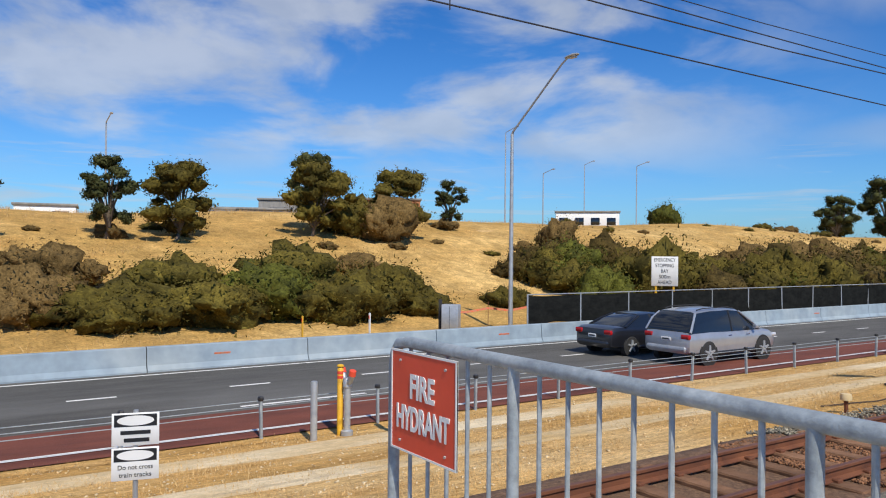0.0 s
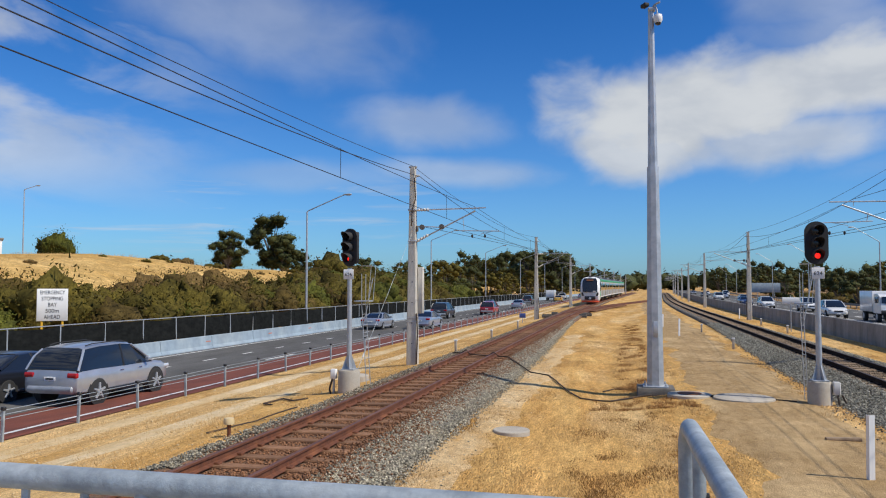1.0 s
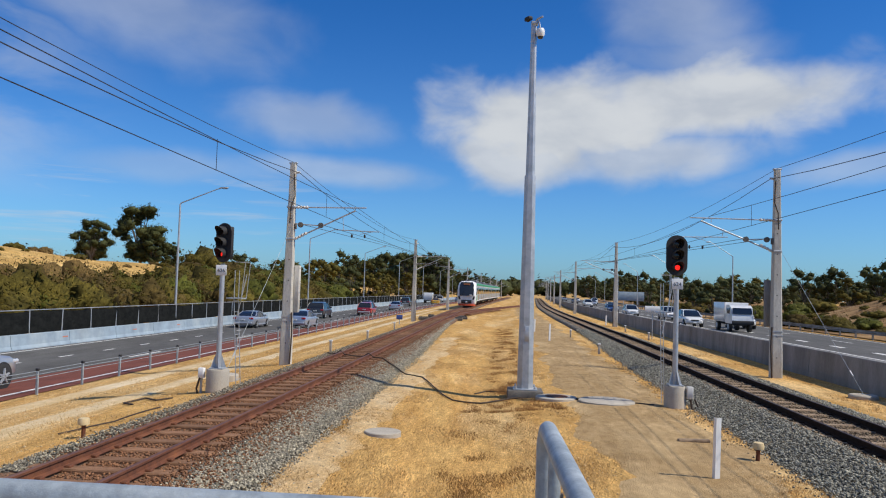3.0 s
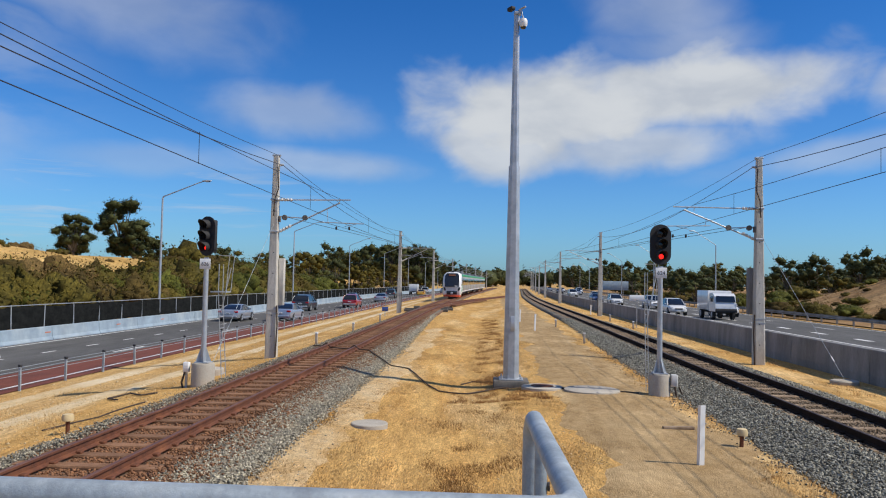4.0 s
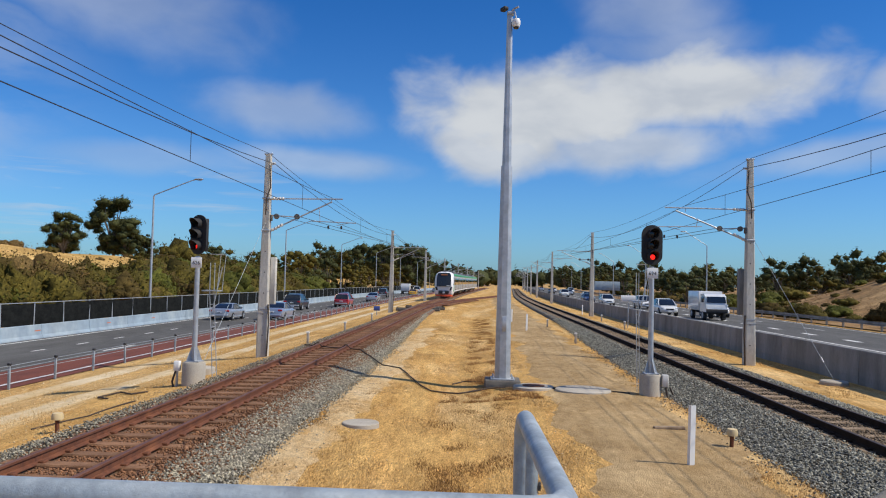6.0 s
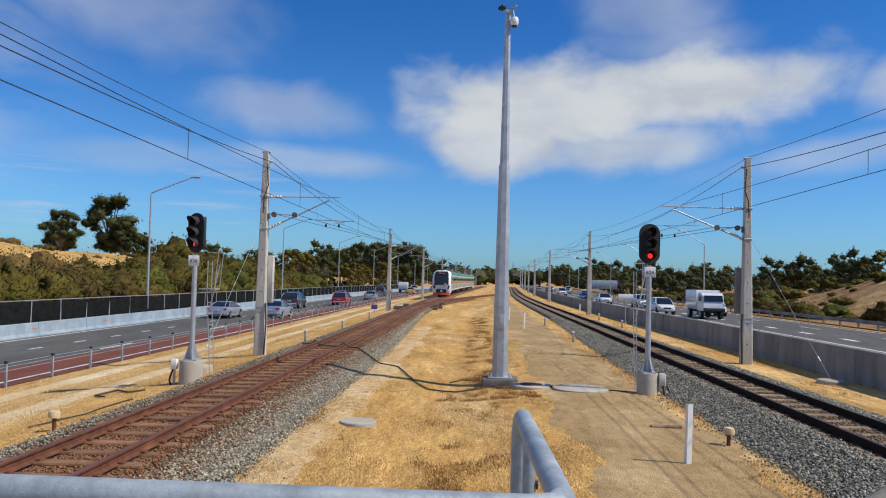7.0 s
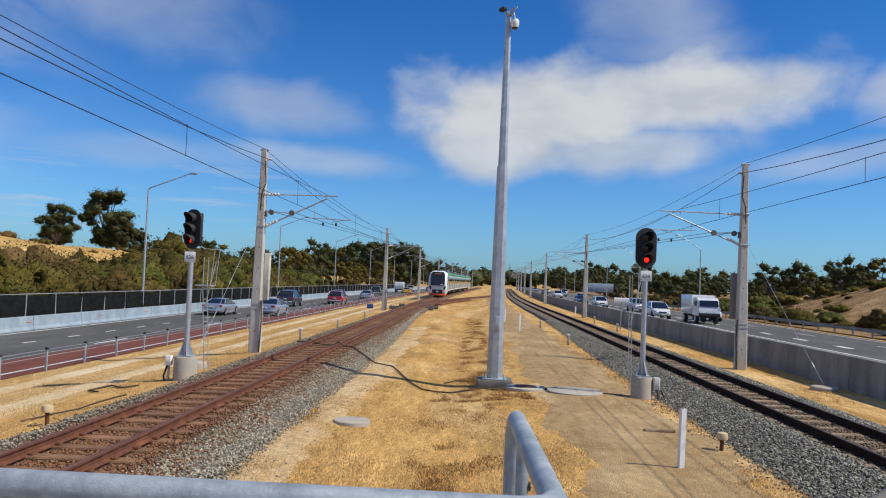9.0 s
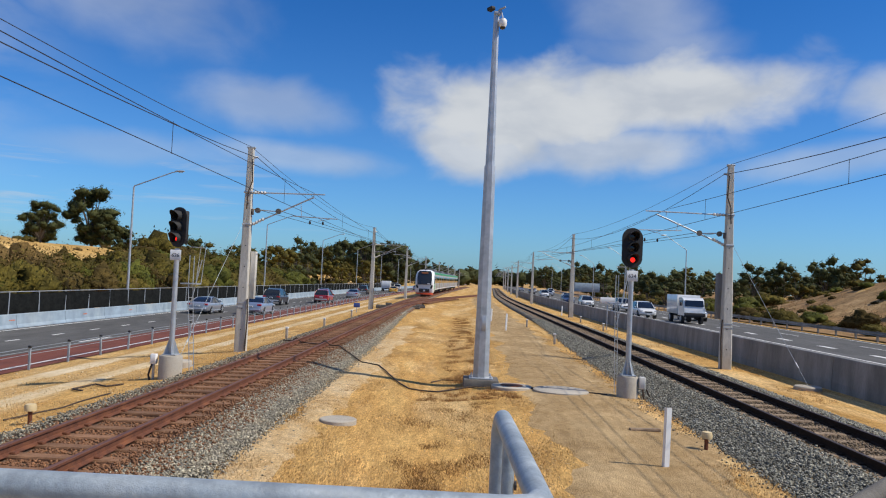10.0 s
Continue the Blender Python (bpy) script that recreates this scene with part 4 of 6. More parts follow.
def signal(u, v, turn, number, ladder_side, name_label, foot=0.30):
    s = thing("railway_signal", name_label, "signal", pose(u, v, -0.42, 0, 0, 0), group="railway signals beside the line")
    part("plinth", Shape().lathe((0, 0, 0), [(foot, -0.2), (foot - 0.005, 0.56), (foot - 0.02, 0.60), (0.2, 0.61)], 26), M["concrete"], s)
    part("foot_plate", Shape().box((0, 0, 0.625), (0.36, 0.36, 0.03), bevel=0.005), M["galv"], s)
    part("pole", Shape().tube([(0, 0, 0.62), (0, 0, 3.36)], [0.070, 0.062], 14), M["galv"], s)
    for a in range(4):
        m = Matrix.Rotation(a * math.pi / 2 + 0.4, 4, "Z")
        g = Shape()
        g.add([m @ Vector(p) for p in ((0.07, -0.008, 0.64), (0.20, -0.008, 0.64), (0.07, -0.008, 1.0), (0.07, 0.008, 0.64), (0.20, 0.008, 0.64), (0.07, 0.008, 1.0))], [(0, 1, 2), (5, 4, 3), (0, 3, 4, 1), (1, 4, 5, 2), (2, 5, 3, 0)])
        part("gusset", g, M["galv"], s, smooth=False)
    plate = part("number_plate", Shape().box((0, -0.10, 3.19), (0.285, 0.012, 0.27), bevel=0.004), M["white"], s)
    text_part(number, 0.135, pose(0, -0.108, 3.18, 90), M["black"], plate)
    head = Matrix.Translation((0, 0, 3.92)) @ Matrix.Rotation(radians(turn), 4, "Z")
    oval = [(0.275 * math.cos(a), 0.265 * math.sin(a) + (0.255 if math.sin(a) >= 0 else -0.255)) for a in [2 * math.pi * k / 40 for k in range(40)]]
    board = part("backing_board", Shape().slab(oval, -0.015, 0.02), M["matt_black"], s, m=head, smooth=False)
    part("lamp_case", Shape().box((0, 0.11, 0), (0.34, 0.2, 0.86), bevel=0.03), M["matt_black"], board)
    for k, z in enumerate((0.29, 0.0, -0.29)):
        n = 20
        rows = []
        for y, r, cut in ((-0.012, 0.135, 0), (-0.30, 0.135, 1)):
            rows.append([(r * math.cos(a), y * (1.0 if not cut else (0.55 + 0.45 * max(0.0, math.sin(a)))), z + r * math.sin(a)) for a in [math.pi * (-0.28 + 1.56 * i / n) for i in range(n + 1)]])
        inner = [[(x * 0.94, y, z + (zz - z) * 0.94) for x, y, zz in row] for row in rows]
        part("hood", Shape().loft([rows[0], rows[1], inner[1], inner[0]], closed=False), M["matt_black"], board)
        part("lens", Shape().tube([(0, -0.012, z), (0, -0.022, z), (0, -0.034, z)], [0.104, 0.100, 0.05], 20), M["lens_off"], board)
        if k == 2:
            part("lit_lens", Shape().tube([(0.01, -0.036, z - 0.022), (0.01, -0.042, z - 0.022)], [0.066, 0.056], 18), M["red_glow"], board, "lit red lamp")
    if ladder_side:
        x0 = 0.30 * ladder_side
        for k in (0, 0.34):
            part("ladder_rail", Shape().tube([(x0 + 0.10, 0.30 + k, 0.0), (x0, 0.12 + k, 2.45), (x0, 0.12 + k, 3.2)], 0.011, 6), M["galv"], s)
        for j in range(8):
            z = 0.3 + 0.3 * j
            part("rung", Shape().tube([(x0 + 0.1 - 0.1 * z / 2.4, 0.28 - 0.16 * z / 2.4, z), (x0 + 0.1 - 0.1 * z / 2.4, 0.62 - 0.16 * z / 2.4, z)], 0.009, 6), M["galv"], s)
        part("step_platform", Shape().box((x0, 0.3, 2.46), (0.42, 0.40, 0.03)), M["galv"], s)
        part("guard_hoop", Shape().tube([(x0 + 0.2, 0.1, 2.46), (x0 + 0.28, 0.1, 3.42), (x0 + 0.0, 0.1, 3.42)], 0.010, 6), M["galv"], s)
        part("guard_hoop", Shape().tube([(x0 + 0.2, 0.5, 2.46), (x0 + 0.28, 0.5, 3.42), (x0 + 0.0, 0.5, 3.42)], 0.010, 6), M["galv"], s)
        part("brace", Shape().tube([(x0 + 0.26, 0.3, 3.1), (x0 + 0.02, 0.3, 1.9)], 0.014, 6), M["galv"], s)
    return s


sig = signal(-7.37, 19.9, -24, "626", 1, "three-lamp railway signal showing red on a grey pole")
part("junction_box", Shape().box((-0.40, -0.10, 0.50), (0.16, 0.14, 0.26), bevel=0.02), M["white"], sig)
part("box_leg", Shape().box((-0.40, -0.10, 0.12), (0.05, 0.05, 0.55)), M["galv"], sig)
part("conduit", Shape().tube([(-0.42, -0.14, 0.4), (-0.50, -0.16, 0.1), (-0.46, -0.16, -0.05)], 0.025, 8), M["cable"], sig)
sig = signal(4.43, 20.2, 6, "624", -1, "three-lamp railway signal showing red on a grey pole", 0.27)
part("junction_box", Shape().box((0.34, -0.12, 0.46), (0.16, 0.16, 0.30), bevel=0.02), M["insulator"], sig)
part("conduit", Shape().tube([(0.36, -0.16, 0.3), (0.38, -0.22, 0.05), (0.30, -0.2, -0.05)], 0.025, 8), M["cable"], sig)
part("conduit", Shape().tube([(0.46, -0.16, 0.3), (0.54, -0.2, 0.1), (0.5, -0.2, -0.05)], 0.02, 8), M["cable"], sig)

# ---- overhead line ----


def catenary_mast(u, v, side, top, detail=True):
    """A tapered concrete mast; side is +1 where its arm reaches to the right."""
    x = u + bend(v)
    t = thing("catenary_mast", "pale concrete catenary mast with steel cantilever arms", "mast", pose(x, v, -0.45), group="masts of the overhead line")
    h = top + 0.45
    part("mast", Shape().loft([[(sx * w, sy * d, z) for sx, sy in ((-1, -0.8), (-0.8, -1), (0.8, -1), (1, -0.8), (1, 0.8), (0.8, 1), (-0.8, 1), (-1, 0.8))] for w, d, z in ((0.200, 0.18, -0.3), (0.192, 0.18, 0.9), (0.098, 0.10, h))]), M["mast"], t, smooth=False)
    g = M["galv"]
    z1, z2, z3 = (5.72, 4.56, 4.95) if side > 0 else (5.80, 4.66, 5.16)
    reach = 2.75 if side > 0 else 3.12
    arm = part("upper_arm", Shape().tube([(side * 0.15, 0, z1), (side * reach, 0, z1 + 0.03)], 0.024, 8), g, t)
    part("diagonal_arm", Shape().tube([(side * 0.15, 0, z2), (side * (reach - 0.4), 0, z1 - 0.08)], 0.028, 8), g, t)
    part("steady_arm", Shape().tube([(side * 1.75, 0, z3 - 0.02), (side * (reach + 0.5), 0, z3 - 0.06)], 0.018, 8), g, t)
    part("arm_drop", Shape().tube([(side * 1.9, 0, z1 - 0.35), (side * 1.95, 0, z3 - 0.05)], 0.012, 6), g, t)
    part("arm_drop", Shape().tube([(side * 2.35, 0, z1 - 0.12), (side * 2.35, 0, z1 + 0.06)], 0.014, 6), g, t)
    part("registration_clip", Shape().tube([(side * 3.05, 0, z3 - 0.05), (side * 2.55, 0, z3 - 0.16)], 0.010, 6), g, t)
    for a, b, c, d in ((0.18, z1, 0.62, z1 + 0.006), (0.18, z2 + 0.01, 0.6, z2 + 0.235)):
        n = 9
        pts, rs = [], []
        for k in range(n):
            f = k / (n - 1)
            pts.append((side * (a + (c - a) * f), 0, b + (d - b) * f))
            rs.append(0.062 if k % 2 else 0.035)
        part("insulator", Shape().tube(pts, rs, 10), M["insulator"], t)
    for z in (z1, z2):
        part("clamp_band", Shape().box((0, 0, z), (0.30, 0.30, 0.07), bevel=0.01), g, t)
    if detail:
        part("top_bracket", Shape().box((0, 0, h + 0.03), (0.30, 0.12, 0.06), bevel=0.01), g, t)
        part("side_insulator", Shape().tube([(side * 0.13, 0, h - 0.32), (side * 0.26, 0, h - 0.30)], [0.05, 0.03], 8), M["insulator"], t)
        part("earth_lead", Shape().tube([(side * 0.10, -0.17, h - 0.4), (side * 0.15, -0.18, h - 1.2), (side * 0.02, -0.19, h - 1.6), (side * 0.0, -0.20, h - 2.2)], 0.022, 6), M["cable"], t)
        part("foot_cable", Shape().tube([(side * 0.20, -0.20, 0.05), (side * 0.24, -0.20, 1.2), (side * 0.20, -0.18, 1.9)], 0.028, 6), M["cable"], t)
        for z in (1.6, 1.75):
            part("strap", Shape().box((0, 0, z), (0.385, 0.365, 0.025)), g, t)
        for k in range(7):
            part("bolt_hole", Shape().tube([(0.02 * side, -0.176 + 0.0095 * k, 0.8 + 0.75 * k), (0.02 * side, -0.186 + 0.0095 * k, 0.8 + 0.75 * k)], 0.022, 8), M["black"], t)
        part("swivel", Shape().box((side * 0.18, -0.05, 5.02), (0.08, 0.12, 0.22), bevel=0.02), M["footing"], t)
        pulley = part("pulley_arm", Shape().tube([(side * 0.15, 0, 5.12), (side * 1.15, 0.0, 5.06)], 0.02, 6), g, t)
        for xx in (0.35, 1.1):
            part("pulley", Shape().tube([(side * xx, -0.04, 5.08), (side * xx, 0.04, 5.08)], 0.10, 14), M["footing"], t)
    return t


def hung_wire(parent, name, pts, sag, r):
    """A wire through pts, sagging between them."""
    fine = []
    for a, b in zip(pts[:-1], pts[1:]):
        for k in range(10):
            f = k / 10
            fine.append(tuple(a[i] + (b[i] - a[i]) * f - (4 * sag * f * (1 - f) if i == 2 else 0) for i in range(3)))
    fine.append(pts[-1])
    part(name, Shape().tube(fine, r, 6), M["wire"], parent)


def overhead(u_mast, side, contact, carry, tops, vs_, sags):
    """Wires over one track: carry is the messenger's height at the masts, sags those of the two feeders and the messenger."""
    line = thing("overhead_line", "thin black contact and feeder wires over the track", "overhead wires")
    for v, top in zip(vs_, tops):
        catenary_mast(u_mast, v, side, top, 20 < v < 75)
    hung_wire(line, "contact_wire", [(u_mast + side * (2.55 + 0.15 * (-1) ** i) + bend(v), v, contact) for i, v in enumerate(vs_)], 0.02, 0.008)
    hung_wire(line, "messenger_wire", [(u_mast + side * 2.35 + bend(v), v, carry) for v in vs_], sags[2], 0.008)
    hung_wire(line, "feeder_wire", [(u_mast + bend(v), v, t + 0.06) for v, t in zip(vs_, tops)], sags[0], 0.009)
    hung_wire(line, "feeder_wire", [(u_mast + side * 0.26 + bend(v), v, t - 0.34) for v, t in zip(vs_, tops)], sags[1], 0.012)
    for a, b in zip(vs_[:-1], vs_[1:]):
        if b > 120:
            continue
        for f in (0.16, 0.40, 0.66, 0.88):
            v = a + (b - a) * f
            u = u_mast + side * 2.42 + bend(v)
            part("dropper", Shape().tube([(u, v, contact), (u, v, carry - 4 * sags[2] * f * (1 - f))], 0.006, 5), M["wire"], line)
    # tensioning wires running down to the pulleys
    i = [k for k, v in enumerate(vs_) if 20 < v < 40][0]
    v = vs_[i]
    for d in (0.35, 1.1):
        part("tension_wire", Shape().tube([(u_mast + side * d, v, 4.66), (u_mast + side * 2.3, v + 38, 5.0)], 0.010, 5), M["wire"], line)
        part("wire_weight", Shape().lathe((u_mast + side * (d + (2.3 - d) * 0.2), v + 7.6, 4.66 + 0.03), [(0.02, 0), (0.05, 0.05), (0.05, 0.12), (0.02, 0.17)], 8), M["matt_black"], line)


LV = [-13.0, 27.6, 67.8, 107.8, 147.8, 187.8, 228, 268, 308]
overhead(-7.74, 1, 4.50, 5.34, [6.9, 6.86, 6.7, 6.7, 6.7, 6.7, 6.7, 6.7, 6.7], LV, (0.58, 0.67, 0.28))
overhead(9.95, -1, 4.69, 5.46, [7.2, 7.2, 7.0, 6.9, 6.8, 6.7, 6.7, 6.7, 6.7], [v + 1.5 for v in LV], (0.47, 0.82, 0.30))
for u, v, s in ((-7.47, 27.75, 1), (9.72, 29.35, -1)):
    w = thing("weight_guard", "pale upright sheet guard of the tension weights on a mast", "guard", pose(u, v, 0))
    part("guard", Shape().box((0, 0, 2.30), (0.20, 0.22, 1.70), bevel=0.02), M["mast"] if s > 0 else M["wall_grey"], w)
    for z in (1.6, 3.0):
        part("bracket", Shape().box((-0.12 * s, 0, z), (0.16, 0.08, 0.05)), M["galv"], w)
for u, v, mu, mv in ((-8.15, 22.6, -7.74, 27.6), (10.65, 23.8, 9.95, 29.1)):
    g = thing("guy_anchor", "steel guy rod from a concrete block to the mast", "guy")
    part("block", Shape().lathe((u, v, -0.46), [(0.40, -0.1), (0.40, 0.17), (0.37, 0.20), (0.2, 0.205)], 20), M["concrete"], g)
    d = Vector((mu - u, mv - v, 4.75))
    part("guy_rod", Shape().tube([(u, v, -0.25), Vector((u, v, -0.25)) + d], 0.006, 6), M["rail_grey"], g)
    part("turnbuckle", Shape().tube([Vector((u, v, -0.25)) + d * 0.10, Vector((u, v, -0.25)) + d * 0.13], 0.022, 8), M["galv"], g)

# ---- wire rope barrier ----
rope = thing("wire_rope_barrier", "wire rope road barrier on short steel posts", "barrier", kind="structure")
pm = Shape().box((0, 0, 0.30), (0.078, 0.054, 0.93), bevel=0.012).data("post", M["rail_grey"])
cm = Shape().box((0, 0, 0.745), (0.12, 0.096, 0.084), bevel=0.024).data("post_cap", M["black"])
for k in range(66):
    v = -12.7 + 2.52 * k
    p = piece("post", pm, rope, pose(-13.95 + swing(-14, v), v, -1.1, random.uniform(-2, 2), random.uniform(-2, 2)))
    piece("post_cap", cm, p, Matrix.Identity(4))
for z in (-0.61, -0.50, -0.40):
    part("rope", Shape().tube([(-13.95 + swing(-14, v) + 0.02 * (-1) ** k, v, z) for k, v in enumerate(np.arange(-12.7, 200, 2.52))], 0.009, 5), M["rail_grey"], rope)

# ---- shade-cloth fence on the barrier ----
fence = thing("mesh_fence", "black shade-cloth fence on grey posts behind the barrier", "fence")
FENCE = -23.8
fp = Shape().tube([(0, 0, -1.4), (0, 0, 0.78)], 0.036, 8).data("post", M["galv"])
vv = 19.9
rngf = random.Random(4)
while vv < 250:
    x = FENCE + swing(FENCE, vv)
    piece("post", fp, fence, pose(x, vv, 0, rngf.uniform(-1.5, 1.5), rngf.uniform(-1.5, 1.5)))
    nxt = vv + 2.94
    sag = rngf.uniform(0.0, 0.08)
    rows = []
    for k in range(7):
        f = k / 6
        y = vv + 2.94 * f
        top = 0.70 - 4 * sag * f * (1 - f)
        low = -0.43 + 0.06 * noise.noise(Vector((y, 0, 4)))
        rows.append([(FENCE + swing(FENCE, y) + 0.06 * noise.noise(Vector((y * 2, z, 1))) + (0.006 if side else 0), y, z) for side, zs in ((0, (low, 0.1, top)), (1, (top, 0.1, low))) for z in zs])
    part("cloth_panel", Shape().loft(rows), M["mesh_cloth"], fence, smooth=False)
    vv = nxt
part("top_wire", Shape().tube([(FENCE + swing(FENCE, v), v, 0.75) for v in np.arange(19.9, 250, 5.88)], 0.024, 6), M["galv"], fence)

# ---- street lamps ----


def street_lamp(u, v, side, h=7.0, arm=(2.1, 1.9), name="street_lamp", base=None):
    z = rise(u, v) if base is None else base
    t = thing("street_lamp", "tall grey street lamp with a single slanting arm", "street lamp", pose(u + swing(u, v), v, z - 0.05), group="street lamps along the freeway")
    part("pole", Shape().tube([(0, 0, 0), (0, 0, h)], [0.10, 0.065], 10), M["galv"], t)
    part("arm", Shape().tube([(0, 0, h - 0.05), (side * 0.06, 0, h + 0.08), (side * arm[0] * 0.9, 0, h + arm[1] * 0.93), (side * arm[0], 0, h + arm[1])], [0.055, 0.05, 0.04, 0.035], 8), M["galv"], t)
    c = (side * (arm[0] + 0.22), 0, h + arm[1] + 0.03)
    lamp = part("luminaire", Shape().loft([[(c[0] + side * dx, w * math.cos(a), c[2] + hh * math.sin(a) + 0.03 * dx) for a in [2 * math.pi * k / 12 for k in range(12)]] for dx, w, hh in ((-0.36, 0.04, 0.03), (-0.2, 0.11, 0.06), (0.1, 0.14, 0.075), (0.3, 0.10, 0.05), (0.38, 0.04, 0.02))]), M["galv"], t)
    part("lamp_glass", Shape().box((c[0] + side * 0.08, 0, c[2] - 0.075), (0.34, 0.16, 0.04), bevel=0.02), M["insulator"], lamp)
    part("hatch", Shape().box((0, -0.10, 0.9), (0.08, 0.03, 0.25)), M["galv"], t)


street_lamp(-25.0, 20.0, 1, 8.4, (3.3, 2.5), base=-0.95)
for v in (57.8, 98.4, 137.0, 177.0, 217.0, 257.0, 297.0):
    street_lamp(-25.0, v, 1, 9.4, (3.2, 1.3), base=-0.95)
for v in (106.5, 148.0, 190.0, 233.0, 276.0, 318.0):
    street_lamp(30.7, v, -1, 8.6, (3.0, 1.9))
for u, v, h in ((-79, 88, 10.5), (-84, 74, 8.6), (-74, 59, 11.5), (-96, 94, 12), (-72, 13, 8.2)):
    street_lamp(u, v, 1, h, (1.9, 0.5))

# ---- guardrail and signs on the far road ----
guard = thing("guardrail", "galvanised guardrail along the far side of the freeway", "barrier", kind="structure")
prof = [(-0.04, 0.45), (0.03, 0.50), (-0.03, 0.60), (0.03, 0.70), (-0.04, 0.75), (-0.06, 0.75), (0.0, 0.70), (-0.06, 0.60), (0.0, 0.50), (-0.06, 0.45)]
part("beam", Shape().loft([[(29.2 + swing(29.2, y) + x, y, -0.54 + z) for x, z in prof] for y in np.arange(-20, 340, 4.0)]), M["wall_grey"], guard, smooth=False)
gp = Shape().box((0, 0, 0.32), (0.11, 0.15, 0.9)).data("post", M["wall_grey"])
for k in range(90):
    v = -20 + 3 * k
    piece("post", gp, guard, pose(29.35 + swing(29.2, v), v, -0.54))
for u, v, w, h, z, lab in ((29.9, 195, 6.3, 2.2, 1.25, "wide grey back of a freeway direction sign"), (9.9, 52, 1.0, 0.42, 1.55, "small grey-backed double sign on a thin post")):
    s = thing("road_sign", lab, "sign", pose(u + swing(u, v), v, -0.4))
    part("plate", Shape().box((0, 0, z + h / 2 + 0.2), (w, 0.05, h), bevel=0.012), M["barrier"] if w > 2 else M["white"], s)
    for x in ((-w * 0.3, w * 0.3) if w > 2 else (0.0,)):
        part("post", Shape().tube([(x, 0.07, 0), (x, 0.07, z + h + 0.3)], 0.05 if w > 2 else 0.03, 8), M["galv"], s)
bs = thing("trackside_sign", "small blue sign on a short post beside the track", "sign", pose(-8.2, 62.0, -0.42))
part("post", Shape().box((0, 0.02, 0.18), (0.05, 0.05, 0.5)), M["galv"], bs)
part("plate", Shape().box((0, -0.02, 0.52), (0.50, 0.03, 0.36), bevel=0.01), material("blue_sign_paint", (0.03, 0.07, 0.28), 0.5, 0, (0.05, 0.09, 0.3), 5), bs)

# ---- ballast stones, grass ----


def heap(name, mat, centres, sizes, label, category, seed, squash=0.75):
    """Many small irregular stones as one mesh, each an uneven six-sided lump."""
    rng = np.random.default_rng(seed)
    n = len(centres)
    base = np.array([(1, 0, 0), (-0.5, 0.87, 0), (-0.5, -0.87, 0), (0, 0, 0.85), (0, 0, -0.85)], float)
    v = base[None] * rng.uniform(0.65, 1.3, (n, 5, 1)) + rng.normal(0, 0.2, (n, 5, 3))
    q = rng.normal(size=(n, 4))
    q /= np.linalg.norm(q, axis=1)[:, None]
    w, x, y, z = q.T
    R = np.stack([1 - 2 * (y * y + z * z), 2 * (x * y - z * w), 2 * (x * z + y * w), 2 * (x * y + z * w), 1 - 2 * (x * x + z * z), 2 * (y * z - x * w), 2 * (x * z - y * w), 2 * (y * z + x * w), 1 - 2 * (x * x + y * y)], 1).reshape(n, 3, 3)
    v = np.einsum("nij,nkj->nki", R, v) * sizes[:, None, None]
    v[:, :, 2] *= squash
    v += centres[:, None, :]
    tri = np.array([(0, 1, 3), (1, 2, 3), (2, 0, 3), (1, 0, 4), (2, 1, 4), (0, 2, 4)])
    f = (tri[None] + 5 * np.arange(n)[:, None, None]).reshape(-1, 3)
    return soup(name, mat, v.reshape(-1, 3), f, label, category)


def soup(name, mat, v, f, label="", category="", kind="stuff"):
    k = f.shape[1]
    me = bpy.data.meshes.new(name)
    me.vertices.add(len(v))
    me.vertices.foreach_set("co", v.astype(np.float32).ravel())
    me.loops.add(f.size)
    me.loops.foreach_set("vertex_index", f.astype(np.int32).ravel())
    me.polygons.add(len(f))
    me.polygons.foreach_set("loop_start", np.arange(0, f.size, k, dtype=np.int32))
    me.polygons.foreach_set("loop_total", np.full(len(f), k, dtype=np.int32))
    me.materials.append(mat)
    me.update(calc_edges=True)
    ob = new(name, me)
    return tagged(ob, label, category, kind=kind) if label else ob


def bed_height(du, u, v):
    """Top of the ballast du metres from the middle of the track."""
    a = abs(du)
    if a < 1.15:
        return -0.158
    if a < 1.40:
        return -0.155 - 0.065 * (a - 1.15) / 0.25
    f = min((a - 1.40) / 0.85, 1)
    return -0.22 + (rise(u, v) + 0.22) * f


def strew(name, mat, track_u, d0, d1, v0, v1, per_m2, size, label, seed, dz=0.0, fade=0.35):
    rng = np.random.default_rng(seed)
    n = int((d1 - d0) * (v1 - v0) * per_m2)
    v = v0 + (v1 - v0) * rng.random(n) ** 1.6
    d = rng.uniform(d0 - fade * 0.3, d1 + fade * 0.3, n) + rng.normal(0, fade * 0.35, n) * 0.6
    s = rng.uniform(0.6, 1.25, n) * size
    d = np.where(np.abs(d) > 1.2, d * (1 - 0.30 * np.array([step(24, 62, c) for c in v]) * np.clip((np.abs(d) - 1.2) / 0.6, 0, 1)), d)
    z = np.array([bed_height(b, track_u + b, c) for b, c in zip(d, v)]) + dz + rng.uniform(-0.006, 0.024, n)
    keep = np.ones(n, bool)
    for k in (-HALF, HALF):
        keep &= np.abs(d - k) > 0.085
    u = track_u + d + np.array([bend(c) for c in v])
    heap(name, mat, np.stack([u, v, z], 1)[keep], s[keep], label, "ballast", seed)


